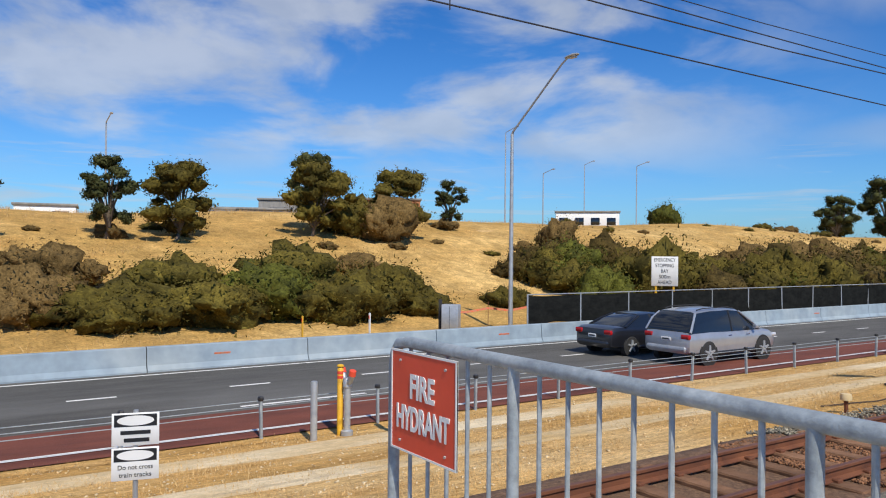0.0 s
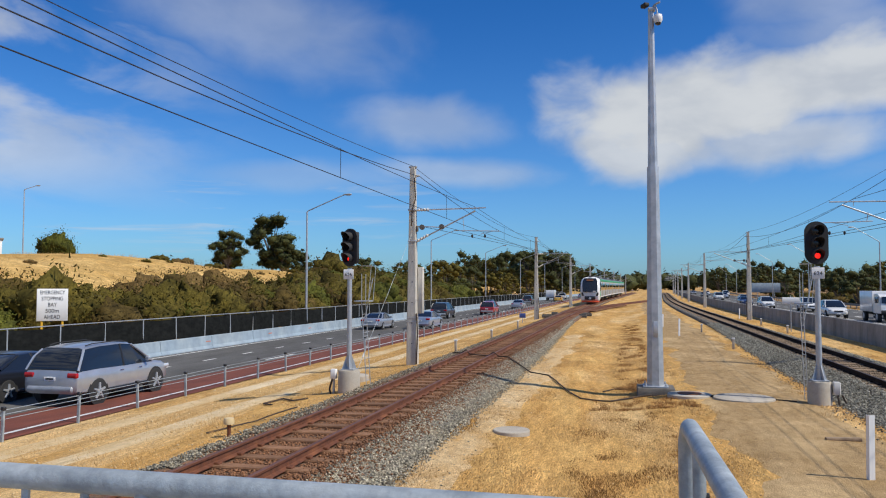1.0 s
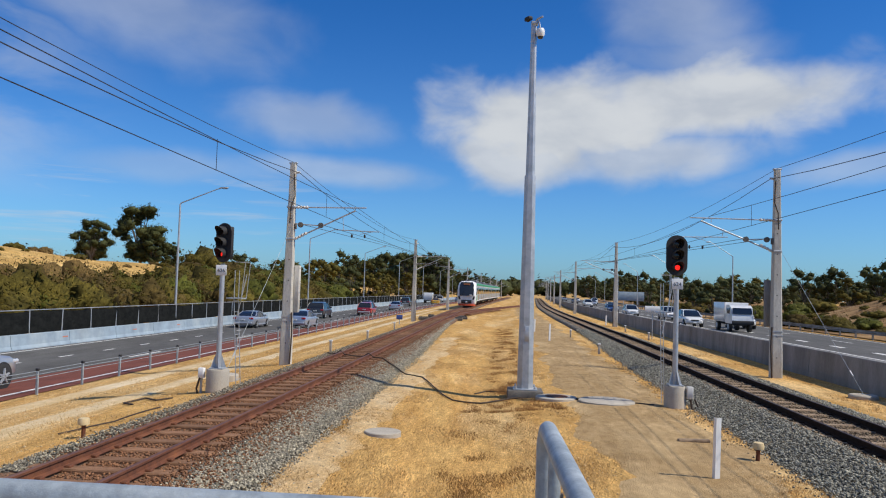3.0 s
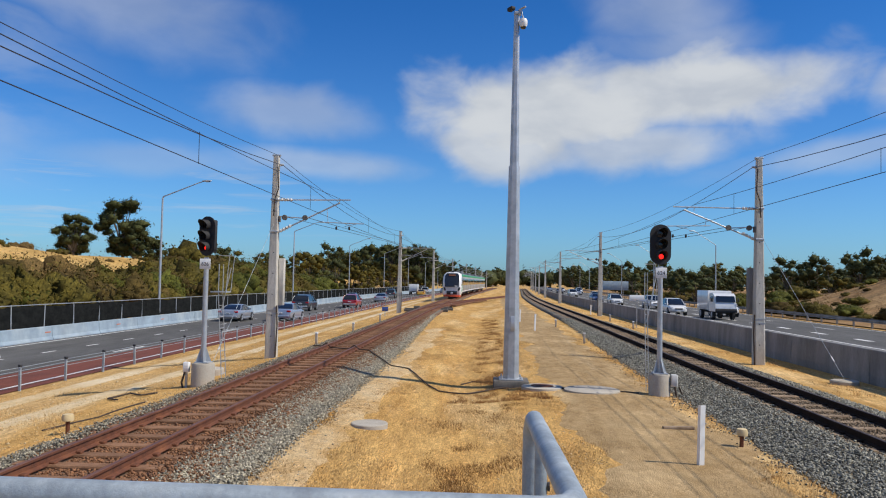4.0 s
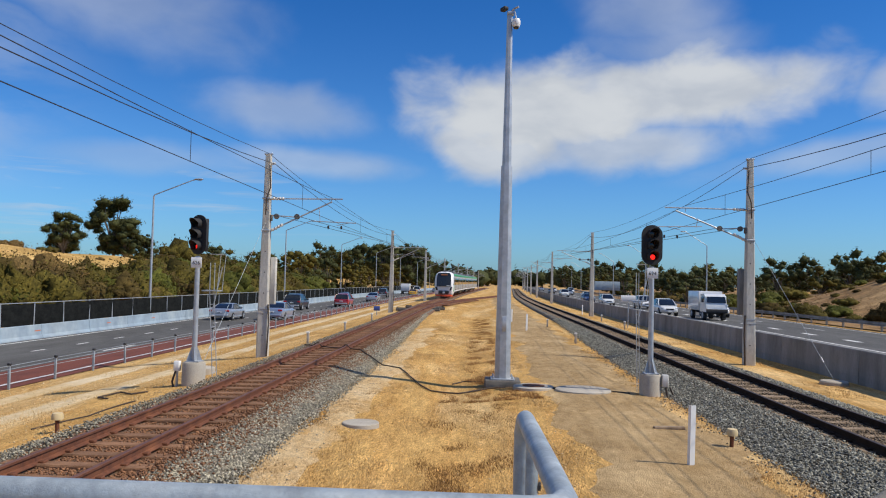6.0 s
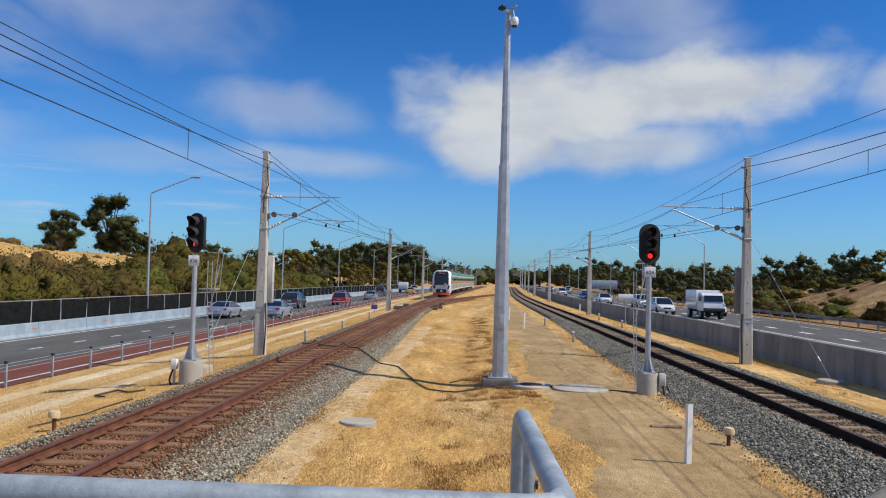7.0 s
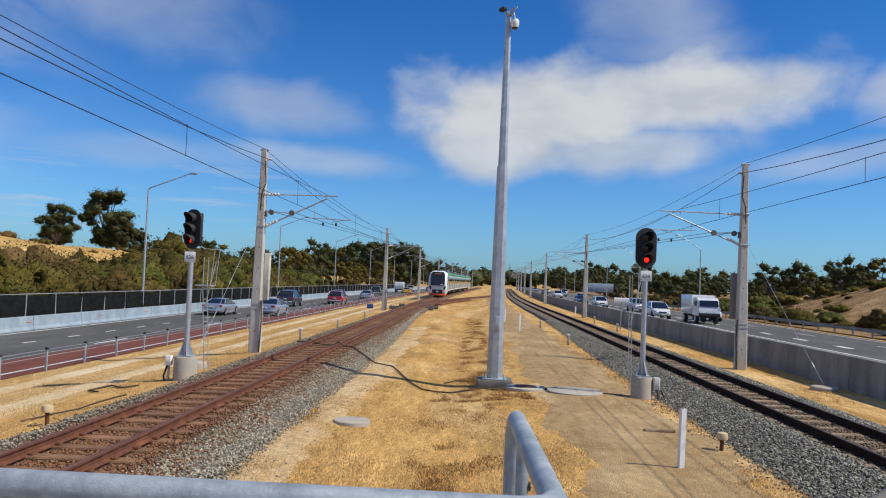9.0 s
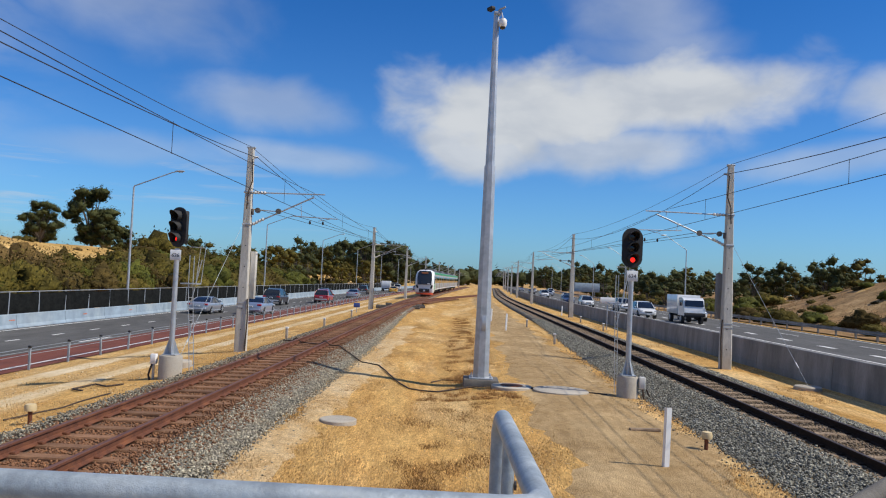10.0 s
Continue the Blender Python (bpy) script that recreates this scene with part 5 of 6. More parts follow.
strew("ballast_stones", M["stone"], TRACK_L, 1.32, 2.0, 8.6, 60, 760, 0.026, "grey crushed-stone ballast beside the rusty track", 1)
strew("ballast_stones", M["stone"], TRACK_L, 2.0, 2.5, 8.6, 34, 130, 0.022, "loose grey ballast scattered on the sand edge", 11, 0.0, 0.6)
strew("ballast_stones", M["stone_rust"], TRACK_L, 1.12, 1.5, 8.6, 56, 420, 0.027, "brown-stained stones among the grey ballast", 12, 0.010, 0.5)
strew("ballast_stones", M["stone_dark"], TRACK_R, -2.45, -2.15, 10, 34, 90, 0.026, "loose blue-grey ballast on the gravel path edge", 13, 0.004, 0.5)
strew("ballast_stones", M["stone_rust"], TRACK_L, -1.15, 1.15, 8.6, 52, 330, 0.029, "rust-stained ballast between the sleepers", 2, -0.036)
strew("ballast_stones", M["stone"], TRACK_L, -1.55, -1.1, 10, 50, 330, 0.027, "thin grey ballast edge in dry grass", 3)
strew("ballast_stones", M["stone_dark"], TRACK_R, -2.1, -1.0, 10, 58, 600, 0.029, "blue-grey crushed-stone ballast beside the far track", 4, 0.012)
strew("ballast_stones", M["stone_brown"], TRACK_R, -1.05, 1.0, 11, 55, 400, 0.031, "brown-grey ballast half covering tan sleepers", 5, -0.014)
strew("ballast_stones", M["stone_dark"], TRACK_R, 1.0, 1.85, 14, 55, 300, 0.031, "grey ballast below the concrete wall", 6)


def pebbles(u0, u1, v0, v1, n, size, mat, label, seed):
    rng = np.random.default_rng(seed)
    u, v = rng.uniform(u0, u1, n), v0 + (v1 - v0) * rng.random(n) ** 1.6
    z = np.array([rise(a, b) for a, b in zip(u, v)]) + 0.006
    heap("pebbles", mat, np.stack([u, v, z], 1), rng.uniform(0.3, 1.3, n) ** 2 * size, label, "pebbles", seed)


pebbles(1.3, 4.9, 8.5, 40, 6500, 0.013, M["pale_sand"], "small pale stones scattered over sand", 11)
pebbles(-3.2, 1.3, 8.5, 36, 1500, 0.012, M["pale_sand"], "few small pale stones in dry grass", 14)
pebbles(-13.8, -6.9, 0, 36, 4500, 0.024, M["pale_sand"], "pale limestone rubble beside the road", 12)


def grass(name, mat, n, u0, u1, v0, v1, height, label, seed, thresh=0.0, scale=0.6, clump=1.0, blades=7):
    """Dry tufts as one mesh of thin bent blades, denser where the noise is high."""
    rng = np.random.default_rng(seed)
    P, F = [], []
    k = 0
    tries = 0
    while k < n and tries < n * 12:
        tries += 1
        u = rng.uniform(u0, u1)
        v = v0 + (v1 - v0) * rng.random() ** 1.5
        if noise.noise(Vector((u * scale, v * scale * 0.6, seed * 1.7))) < thresh:
            continue
        k += 1
        z = rise(u, v)
        for _ in range(blades):
            a, r = rng.uniform(0, 6.283), rng.uniform(0.0, 0.07) * clump
            h = height * rng.uniform(0.4, 1.2)
            lean = rng.uniform(0.2, 1.1) * h
            b = rng.uniform(0, 6.283)
            w = 0.006 + 0.05 * h * 0.2
            x, y = u + r * math.cos(a), v + r * math.sin(a)
            cx, cy = math.cos(b) * w, math.sin(b) * w
            dx, dy = math.cos(a) * lean, math.sin(a) * lean
            i = len(P)
            if height < 0.1:
                P += [(x - cx, y - cy, z - 0.006), (x + cx, y + cy, z - 0.006), (x + dx, y + dy, z + h)]
                F.append((i, i + 1, i + 2))
                continue
            P += [(x - cx, y - cy, z - 0.01), (x + cx, y + cy, z - 0.01), (x + dx * 0.45 + cx * 0.7, y + dy * 0.45 + cy * 0.7, z + h * 0.65), (x + dx * 0.45 - cx * 0.7, y + dy * 0.45 - cy * 0.7, z + h * 0.65), (x + dx, y + dy, z + h)]
            F += [(i, i + 1, i + 2), (i, i + 2, i + 3), (i + 3, i + 2, i + 4)]
    P = np.array(P)
    P[:, 0] += np.array([swing(x, y) for x, y in P[:, :2]])
    soup(name, mat, P, np.array(F), label, "grass")


grass("dry_grass", M["straw"], 9500, -2.7, 1.5, 8.5, 48, 0.032, "short straw-coloured dry grass on sand", 21, -0.02, 0.75, 3.0, 6)
grass("dry_grass", M["straw"], 1100, 1.2, 2.6, 8.5, 40, 0.03, "sparse straw tufts on the edge of the gravel track", 32, 0.15, 0.9, 2.5, 6)
grass("dry_grass", M["straw"], 2600, 3.7, 4.9, 9, 50, 0.042, "dry grass at the edge of the gravel track", 22, -0.1, 0.7, 2.0)
grass("dry_grass", M["straw"], 7500, -13.9, -6.9, 0, 48, 0.05, "dry grass between pale wheel tracks", 23, -0.05, 0.8, 4.0, 6)
grass("dry_grass", M["straw"], 1000, 9.2, 11.3, 14, 60, 0.06, "dry grass at the foot of the wall", 24, 0.1, 0.8)
grass("dead_weeds", M["straw_brown"], 380, -0.9, 1.6, 19.0, 21.2, 0.07, "brown dead weeds round the pole footing", 25, -0.1, 3.5, 1.5)
grass("dead_weeds", M["straw_brown"], 1500, -0.35, 0.75, 22.3, 60, 0.075, "brown dead weeds along the shallow ditch", 26, 0.12, 1.7, 2.4)
grass("dead_weeds", M["straw_brown"], 700, -1.0, 0.9, 11.0, 18.5, 0.045, "brown dead weeds in the shallow ditch", 27, 0.12, 1.3, 2.0)
grass("dead_weeds", M["straw_brown"], 500, -3.6, -2.6, 9.0, 20, 0.05, "dry brown weeds at the ballast edge", 28, 0.05, 1.4, 1.8)
grass("dry_grass", M["straw"], 4000, -70, -24, -6, 90, 0.34, "tall dry grass on the bank", 29, -0.1, 0.25, 5.0, 5)
grass("dry_grass", M["straw"], 2500, 30, 70, 24, 140, 0.34, "tall dry grass on the far bank", 30, 0.0, 0.25, 5.0, 5)
grass("dead_weeds", M["straw_brown"], 1600, 34, 70, 55, 120, 0.42, "brown dead weeds on the far bank", 31, -0.1, 0.22, 6.0, 5)

# ---- trees and bushes ----


def lump_mesh(level, at, deep):
    """A ball with an uneven, creviced skin."""
    bm = bmesh.new()
    bmesh.ops.create_icosphere(bm, subdivisions=level, radius=1.0)
    v, f = np.array([tuple(p.co) for p in bm.verts]), np.array([[p.index for p in q.verts] for q in bm.faces])
    bm.free()
    at = Vector((at * 3.1, at * 1.7, at * 0.9))
    grow = [1 + deep * (0.55 * noise.noise(Vector(p) * 1.6 + at) + 0.42 * noise.noise(Vector(p) * 3.9 + at) + 0.30 * noise.noise(Vector(p) * 8.5 + at)) for p in v]
    return v * np.array(grow)[:, None], f


def foliage(lumps, leaves, leaf, seed, flat=0.8, level=2, core=0.86, deep=1.15, fringe=(0.80, 0.27)):
    """Uneven leafy mounds (x, y, z, radius) covered and fringed with small pointed leaves."""
    rng = np.random.default_rng(seed)
    kinds = [lump_mesh(level, seed + k, deep) for k in range(4)]
    L = np.array(lumps, float)
    pick = rng.choice(len(L), leaves, p=L[:, 3] ** 2 / (L[:, 3] ** 2).sum())
    spot = rng.integers(0, len(kinds[0][0]), leaves)
    skin = np.stack([k[0] for k in kinds])[pick % 4, spot]
    d = skin + rng.normal(0, 0.12, (leaves, 3))
    r = L[pick, 3] * (fringe[0] + fringe[1] * rng.random(leaves) ** 1.4)
    c = L[pick, :3] + d * r[:, None] * np.array([1, 1, flat])
    d /= np.linalg.norm(d, axis=1)[:, None]
    n = d + rng.normal(0, 0.55, (leaves, 3))
    n /= np.linalg.norm(n, axis=1)[:, None]
    a = np.cross(n, rng.normal(size=(leaves, 3)))
    a /= np.linalg.norm(a, axis=1)[:, None]
    b = np.cross(n, a)
    s = leaf * rng.uniform(0.5, 1.4, leaves)[:, None]
    v = [np.stack([c - a * s - b * s * 0.5, c - a * s * 0.8 + b * s * 0.5, c + a * s * 1.1 + d * s * 0.4], 1).reshape(-1, 3)]
    f = [np.arange(leaves * 3).reshape(-1, 3)]
    count = leaves * 3
    for k, (x, y, z, r) in enumerate(lumps):
        bv, bf = kinds[k % 4]
        v.append(np.array([x, y, z]) + bv * r * core * np.array([1, 1, flat]))
        f.append(bf + count)
        count += len(bv)
    return np.vstack(v), np.vstack(f)


def crown(mat, v, f, leaves, parent):
    """The foliage as one part: leaves flat, mounds smoothly shaded."""
    ob = soup("crown", mat, v, f)
    ob.parent = parent
    ob.data.polygons.foreach_set("use_smooth", np.arange(len(f)) >= leaves)
    return ob


def bush_kind(seed, mat, label, leaves=3000, leaf=0.033, tall=1.0, n=5, level=3):
    rng = np.random.default_rng(seed)
    lumps = [(0.0, 0.0, 0.42 * tall, 0.80)]
    for k in range(n):
        a, r = k * 6.283 / n + rng.uniform(-0.4, 0.4), rng.uniform(0.35, 0.75)
        lumps.append((r * math.cos(a), r * math.sin(a), tall * rng.uniform(0.30, 0.85 - 0.45 * r), rng.uniform(0.30, 0.48)))
    t = thing("bush", label, "bush", pose(0, -300, -20), group="scrub on the banks")
    stems = Shape()
    for k in range(5):
        a = k * 1.25 + seed
        stems.tube([(0.05 * math.cos(a), 0.05 * math.sin(a), -0.12), (0.25 * math.cos(a), 0.25 * math.sin(a), 0.25 * tall), (0.45 * math.cos(a + 0.3), 0.45 * math.sin(a + 0.3), 0.6 * tall)], [0.03, 0.02, 0.008], 5)
    part("stem", stems, M["bark"], t)
    v, f = foliage(lumps, leaves, leaf, seed, 0.85, level, 0.80)
    crown(mat, v, f, leaves, t)
    return t


def tree_kind(seed, mat, label, height=1.0, leaves=3800, leaf=0.032, spread=0.38, bare=0.35, n=20, lump=(0.09, 0.17), group="trees beside the freeway", level=2):
    """A tree one unit high: forked trunk, limbs, and a crown of separate leaf clumps."""
    rng = np.random.default_rng(seed)
    t = thing("tree", label, "tree", pose(0, -300, -20), group=group)
    wood = Shape()
    lean = rng.normal(0, 0.04, 2)
    fork = bare * 0.8
    wood.tube([(0, 0, -0.03), (lean[0] * 0.4, lean[1] * 0.4, fork * 0.5), (lean[0], lean[1], fork)], [0.030, 0.024, 0.020], 8)
    lumps = []
    for k in range(n):
        a = k * 2.4 + rng.uniform(-0.5, 0.5)
        f = rng.random()
        z = bare + (0.94 - bare) * f
        r = spread * (0.25 + 0.75 * math.sin(math.pi * (0.22 + 0.70 * f))) * rng.uniform(0.35, 1.0)
        p = (lean[0] + r * math.cos(a), lean[1] + r * math.sin(a), z)
        lumps.append((*p, rng.uniform(*lump)))
        if k % 2 == 0:
            wood.tube([(lean[0], lean[1], fork * rng.uniform(0.75, 1.0)), (lean[0] + r * 0.45 * math.cos(a), lean[1] + r * 0.45 * math.sin(a), fork + (z - fork) * 0.6), p], [0.014, 0.009, 0.003], 5)
    part("trunk", wood, M["bark"], t)
    v, f = foliage(lumps, leaves, leaf, seed, 0.72, level, 0.72, 1.1, (0.68, 0.38))
    crown(mat, v, f, leaves, t)
    return t


def put(kind, u, v, size, tall=1.0, turn=None, sink=0.0):
    turn = random.uniform(0, 360) if turn is None else turn
    m = pose(u + swing(u, v), v, rise(u, v) - sink, random.uniform(-4, 4), random.uniform(-4, 4), turn) @ Matrix.Diagonal((size, size, size * tall, 1))
    return copy_thing(kind, m)


OLIVE = [bush_kind(s, M["leaf_olive"], "dense olive-green scrub bush on dry grass bank") for s in (31, 32, 33)]
BROWN = [bush_kind(s, M["leaf_brown"], "dark brown-olive scrub bush on dry grass bank") for s in (38, 39)]
DRY = [bush_kind(s, M["leaf_dry"], "half-dry brown scrub bush on dry grass bank", 3000, 0.03) for s in (34, 35)]
OLIVE_FAR = [bush_kind(s, M[m], w + " scrub bush further along the bank", 900, 0.05, n=6, level=2) for s, m, w in ((61, "leaf_olive", "olive-green"), (62, "leaf_olive", "olive-green"), (63, "leaf_brown", "dark brown"), (64, "leaf_green", "green"))]
GREEN = [bush_kind(s, M["leaf_green"], "bright green rounded bush on the bank") for s in (36, 37)]
GUM = [tree_kind(s, M["leaf_dark"], "dark green gum tree with clumped crown", leaves=9000, leaf=0.013, n=46, lump=(0.06, 0.14), bare=0.14) for s in (41, 42, 43)]
WATTLE = [tree_kind(s, M["leaf_olive"], "olive-leaved wattle tree with spreading crown", leaves=7500, leaf=0.017, spread=0.46, bare=0.16, n=34, lump=(0.09, 0.19)) for s in (44, 45)]
THIN = [tree_kind(s, M["leaf_dark"], "thin ragged tree with sparse dark leaves", leaves=6000, leaf=0.016, spread=0.27, bare=0.14, n=30, lump=(0.045, 0.10)) for s in (46, 47)]
FAR = [tree_kind(s, M["leaf_dark"], "distant dark green gum tree in a row", leaves=1500, leaf=0.021, spread=0.44, bare=0.10, n=24, lump=(0.09, 0.18), group="distant trees", level=1) for s in (48, 49, 50)]
FAR_O = [tree_kind(s, M["leaf_olive"], "distant olive-green tree in a row", leaves=1500, leaf=0.021, spread=0.47, bare=0.06, n=24, lump=(0.09, 0.18), group="distant trees", level=1) for s in (51, 52)]

rt = random.Random(8)
# the bank opposite the platform: one wide low thicket, single trees above it
for u, v, s, h in ((-30, 5.52, 2.5, 0.72), (-29.52, 8.88, 2.6, 0.78), (-30.72, 11.76, 2.7, 0.9), (-29.76, 14.64, 2.6, 0.9), (-31.44, 17.28, 2.5, 0.85), (-33, 8.4, 2.5, 0.85), (-33.36, 13.68, 2.6, 0.95), (-30.24, 18.96, 1.7, 0.8)):
    put(rt.choice(OLIVE + GREEN[:1] + BROWN[:1]), u, v, s, h, sink=0.1)
for u, v, s, h in ((-31.2, 2.64, 2.28, 0.95), (-32.88, -0.72, 2.4, 0.9), (-35.4, 4.08, 2.16, 0.9), (-30.24, -3.6, 2.04, 0.8), (-36.6, 18.96, 1.44, 0.8), (-31.2, 24.6, 1.32, 0.9)):
    put(rt.choice(DRY + OLIVE), u, v, s, h, sink=0.1)
put(THIN[0], -43.2, 7.68, 5.16)
put(THIN[1], -42, 1.44, 4.68)
put(WATTLE[0], -43.2, 11.28, 4.44)
put(WATTLE[1], -45, 20.16, 4.92)
put(OLIVE[1], -45.6, 23.4, 2.4, 1.1)
put(WATTLE[0], -45.6, 26.88, 4.56)
put(DRY[0], -44.4, 25.2, 2.28, 1.2)
put(GUM[0], -58.8, 26.4, 5.52)
put(THIN[0], -48, 32.64, 4.32)
put(GREEN[0], -62.4, 74.4, 2.28, 1.3)
put(DRY[1], -40.2, 36.6, 1.8, 1.35)
put(GREEN[1], -30.6, 31.2, 2.04, 1.1)
put(GREEN[0], -30.24, 36.48, 1.92, 1.2)
for k in range(26):
    put(rt.choice(DRY + DRY + OLIVE), rt.uniform(-50, -32), rt.uniform(-8, 48), rt.uniform(0.5, 1.3), rt.uniform(0.6, 0.9), sink=0.08)
# scrub along the slope further on: low where the straw bank shows above it
for k in range(170):
    v = 30 + 116 * rt.random() ** 1.05
    near = 1 - step(75, 110, v)
    f = rt.random() ** 1.1
    u = -27.6 - (15 + 6 * step(95, 140, v) - 6.0 * near) * f
    size = rt.uniform(2.2, 3.6) * (1 - 0.22 * near * f)
    put(rt.choice(OLIVE + OLIVE + BROWN + BROWN + GREEN + DRY[:1] if v < 76 else OLIVE_FAR), u, v, size, rt.uniform(0.8, 1.2), sink=0.2)
for k in range(16):
    put(rt.choice(DRY + OLIVE), rt.uniform(-55, -46), rt.uniform(48, 120), rt.uniform(0.5, 1.1), rt.uniform(0.7, 1.0), sink=0.1)
for u, v, s in ((-60.5, 125, 11.0), (-58.5, 124, 7.4), (-65.5, 119, 7.6), (-56.5, 127, 5.4), (-68, 122, 5.6)):
    put(rt.choice(GUM), u, v, s)
for k in range(72):
    v = 134 + 250 * rt.random()
    u = -29.4 - 36 * rt.random() ** 1.1
    put(rt.choice(FAR + FAR_O + FAR_O + FAR_O), u, v, rt.uniform(4.8, 8.8), rt.uniform(0.8, 1.1), sink=0.3)
for k in range(26):
    v = 324 + 260 * rt.random()
    put(rt.choice(FAR), -36 - 54 * rt.random(), v, rt.uniform(11, 17), sink=0.5)
for u, v, s in ((-31, 285, 17), (-35, 300, 18), (-40, 275, 15), (-33, 325, 18), (-45, 310, 16)):
    put(rt.choice(GUM), u, v, s, 1.0, sink=0.5)
# beyond the far road
for k in range(66):
    v = 47 + 130 * rt.random()
    u = 32.2 + 15 * rt.random() ** 1.3
    if 64 < v < 111 and u > 38.5:
        continue
    put(rt.choice(OLIVE + BROWN + GREEN if v < 80 else OLIVE_FAR), u, v, rt.uniform(1.1, 2.4), rt.uniform(0.7, 1.1), sink=0.15)
for k in range(75):
    put(rt.choice(OLIVE_FAR), rt.uniform(38, 66), rt.uniform(62, 114), rt.uniform(0.5, 1.5), rt.uniform(0.6, 0.9), sink=0.1)
for k in range(78):
    v = 126 + 290 * rt.random()
    u = 34 + 42 * rt.random()
    put(rt.choice(FAR + FAR_O), u, v, rt.uniform(4.6, 8.2), rt.uniform(0.8, 1.05), sink=0.3)
for k in range(22):
    put(rt.choice(FAR + FAR_O), rt.uniform(61, 99), rt.uniform(70, 150), rt.uniform(3.6, 5.4), rt.uniform(0.8, 1.0), sink=0.3)
for k in range(26):
    put(rt.choice(FAR), 40 + 46 * rt.random(), 328 + 260 * rt.random(), rt.uniform(10, 16), sink=0.5)
for kind_ in OLIVE_FAR + BROWN + OLIVE + DRY + GREEN + GUM + WATTLE + THIN + FAR + FAR_O:
    for o in (*kind_.children_recursive, kind_):
        bpy.data.objects.remove(o)
wood = Shape()
v_, f_ = foliage([(x, 560 + 60 * math.sin(x * 0.05), 4 + 3 * math.sin(x * 0.31) ** 2, 7.5) for x in range(-260, 330, 7)], 8000, 1.5, 77)
soup("far_woods", M["leaf_dark"], v_, f_, "dark line of distant trees on the horizon", "woods")

# ---- vehicles ----


def paint(name, colour, rough=0.28, metal=0.0):
    m = material(name, colour, rough, metal, tuple(c * 0.86 for c in colour), 2.0, spec=0.6)
    m.node_tree.nodes["Principled BSDF"].inputs["Coat Weight"].default_value = 0.6
    m.node_tree.nodes["Principled BSDF"].inputs["Coat Roughness"].default_value = 0.08
    return m


PAINTS = dict(black=paint("black_car_paint", (0.012, 0.013, 0.017)), silver=paint("silver_car_paint", (0.46, 0.48, 0.52), 0.32, 0.55), blue_silver=paint("blue_silver_car_paint", (0.36, 0.42, 0.52), 0.32, 0.5), red=paint("red_car_paint", (0.38, 0.012, 0.02)), white=paint("white_car_paint", (0.78, 0.78, 0.77)), dark=paint("dark_grey_car_paint", (0.045, 0.047, 0.052), 0.3, 0.3), blue=paint("blue_car_paint", (0.03, 0.06, 0.16), 0.3, 0.3), yellow=paint("yellow_car_paint", (0.72, 0.42, 0.03)))
SHAPES = dict(  # body stations (y, bottom, top, half width); glass stations (y, base, roof, half width at the roof)
    sedan=dict(length=4.75, wheels=(0.98, 3.82), r=0.335, w=0.91,
               body=((0.0, 0.42, 0.70, 0.74), (0.06, 0.30, 0.93, 0.84), (0.25, 0.26, 1.00, 0.89), (0.85, 0.24, 1.01, 0.91), (1.8, 0.22, 0.97, 0.91), (3.0, 0.22, 0.96, 0.91), (3.45, 0.22, 0.96, 0.90), (4.1, 0.24, 0.88, 0.88), (4.5, 0.28, 0.78, 0.82), (4.70, 0.34, 0.66, 0.70), (4.75, 0.42, 0.58, 0.60)),
               glass=((0.72, 0.99, 1.01, 0.72), (1.15, 0.97, 1.22, 0.66), (1.65, 0.95, 1.385, 0.60), (2.2, 0.94, 1.42, 0.60), (2.65, 0.94, 1.40, 0.61), (3.1, 0.94, 1.18, 0.66), (3.5, 0.94, 0.96, 0.72))),
    suv=dict(length=4.78, wheels=(0.92, 3.82), r=0.385, w=0.955,
             body=((0.0, 0.48, 0.84, 0.82), (0.05, 0.38, 1.06, 0.90), (0.3, 0.34, 1.09, 0.945), (1.0, 0.32, 1.09, 0.955), (2.2, 0.32, 1.07, 0.955), (3.3, 0.32, 1.07, 0.95), (3.65, 0.32, 1.07, 0.94), (4.3, 0.34, 0.99, 0.90), (4.6, 0.38, 0.88, 0.84), (4.75, 0.44, 0.76, 0.72), (4.78, 0.50, 0.68, 0.62)),
             glass=((0.08, 1.06, 1.10, 0.84), (0.30, 1.06, 1.50, 0.74), (0.52, 1.06, 1.68, 0.70), (1.2, 1.05, 1.74, 0.70), (2.2, 1.05, 1.75, 0.70), (2.75, 1.05, 1.70, 0.71), (3.2, 1.05, 1.42, 0.76), (3.68, 1.05, 1.08, 0.82))))


def section(y, zb, zt, w):
    half = [(0.80, 0.0), (0.97, 0.10), (1.0, 0.34), (1.0, 0.62), (0.975, 0.86), (0.90, 0.97), (0.62, 1.0)]
    pts = [(x * w, y, zb + (zt - zb) * k) for x, k in half]
    return pts + [(-x, b, c) for x, b, c in reversed(pts)]


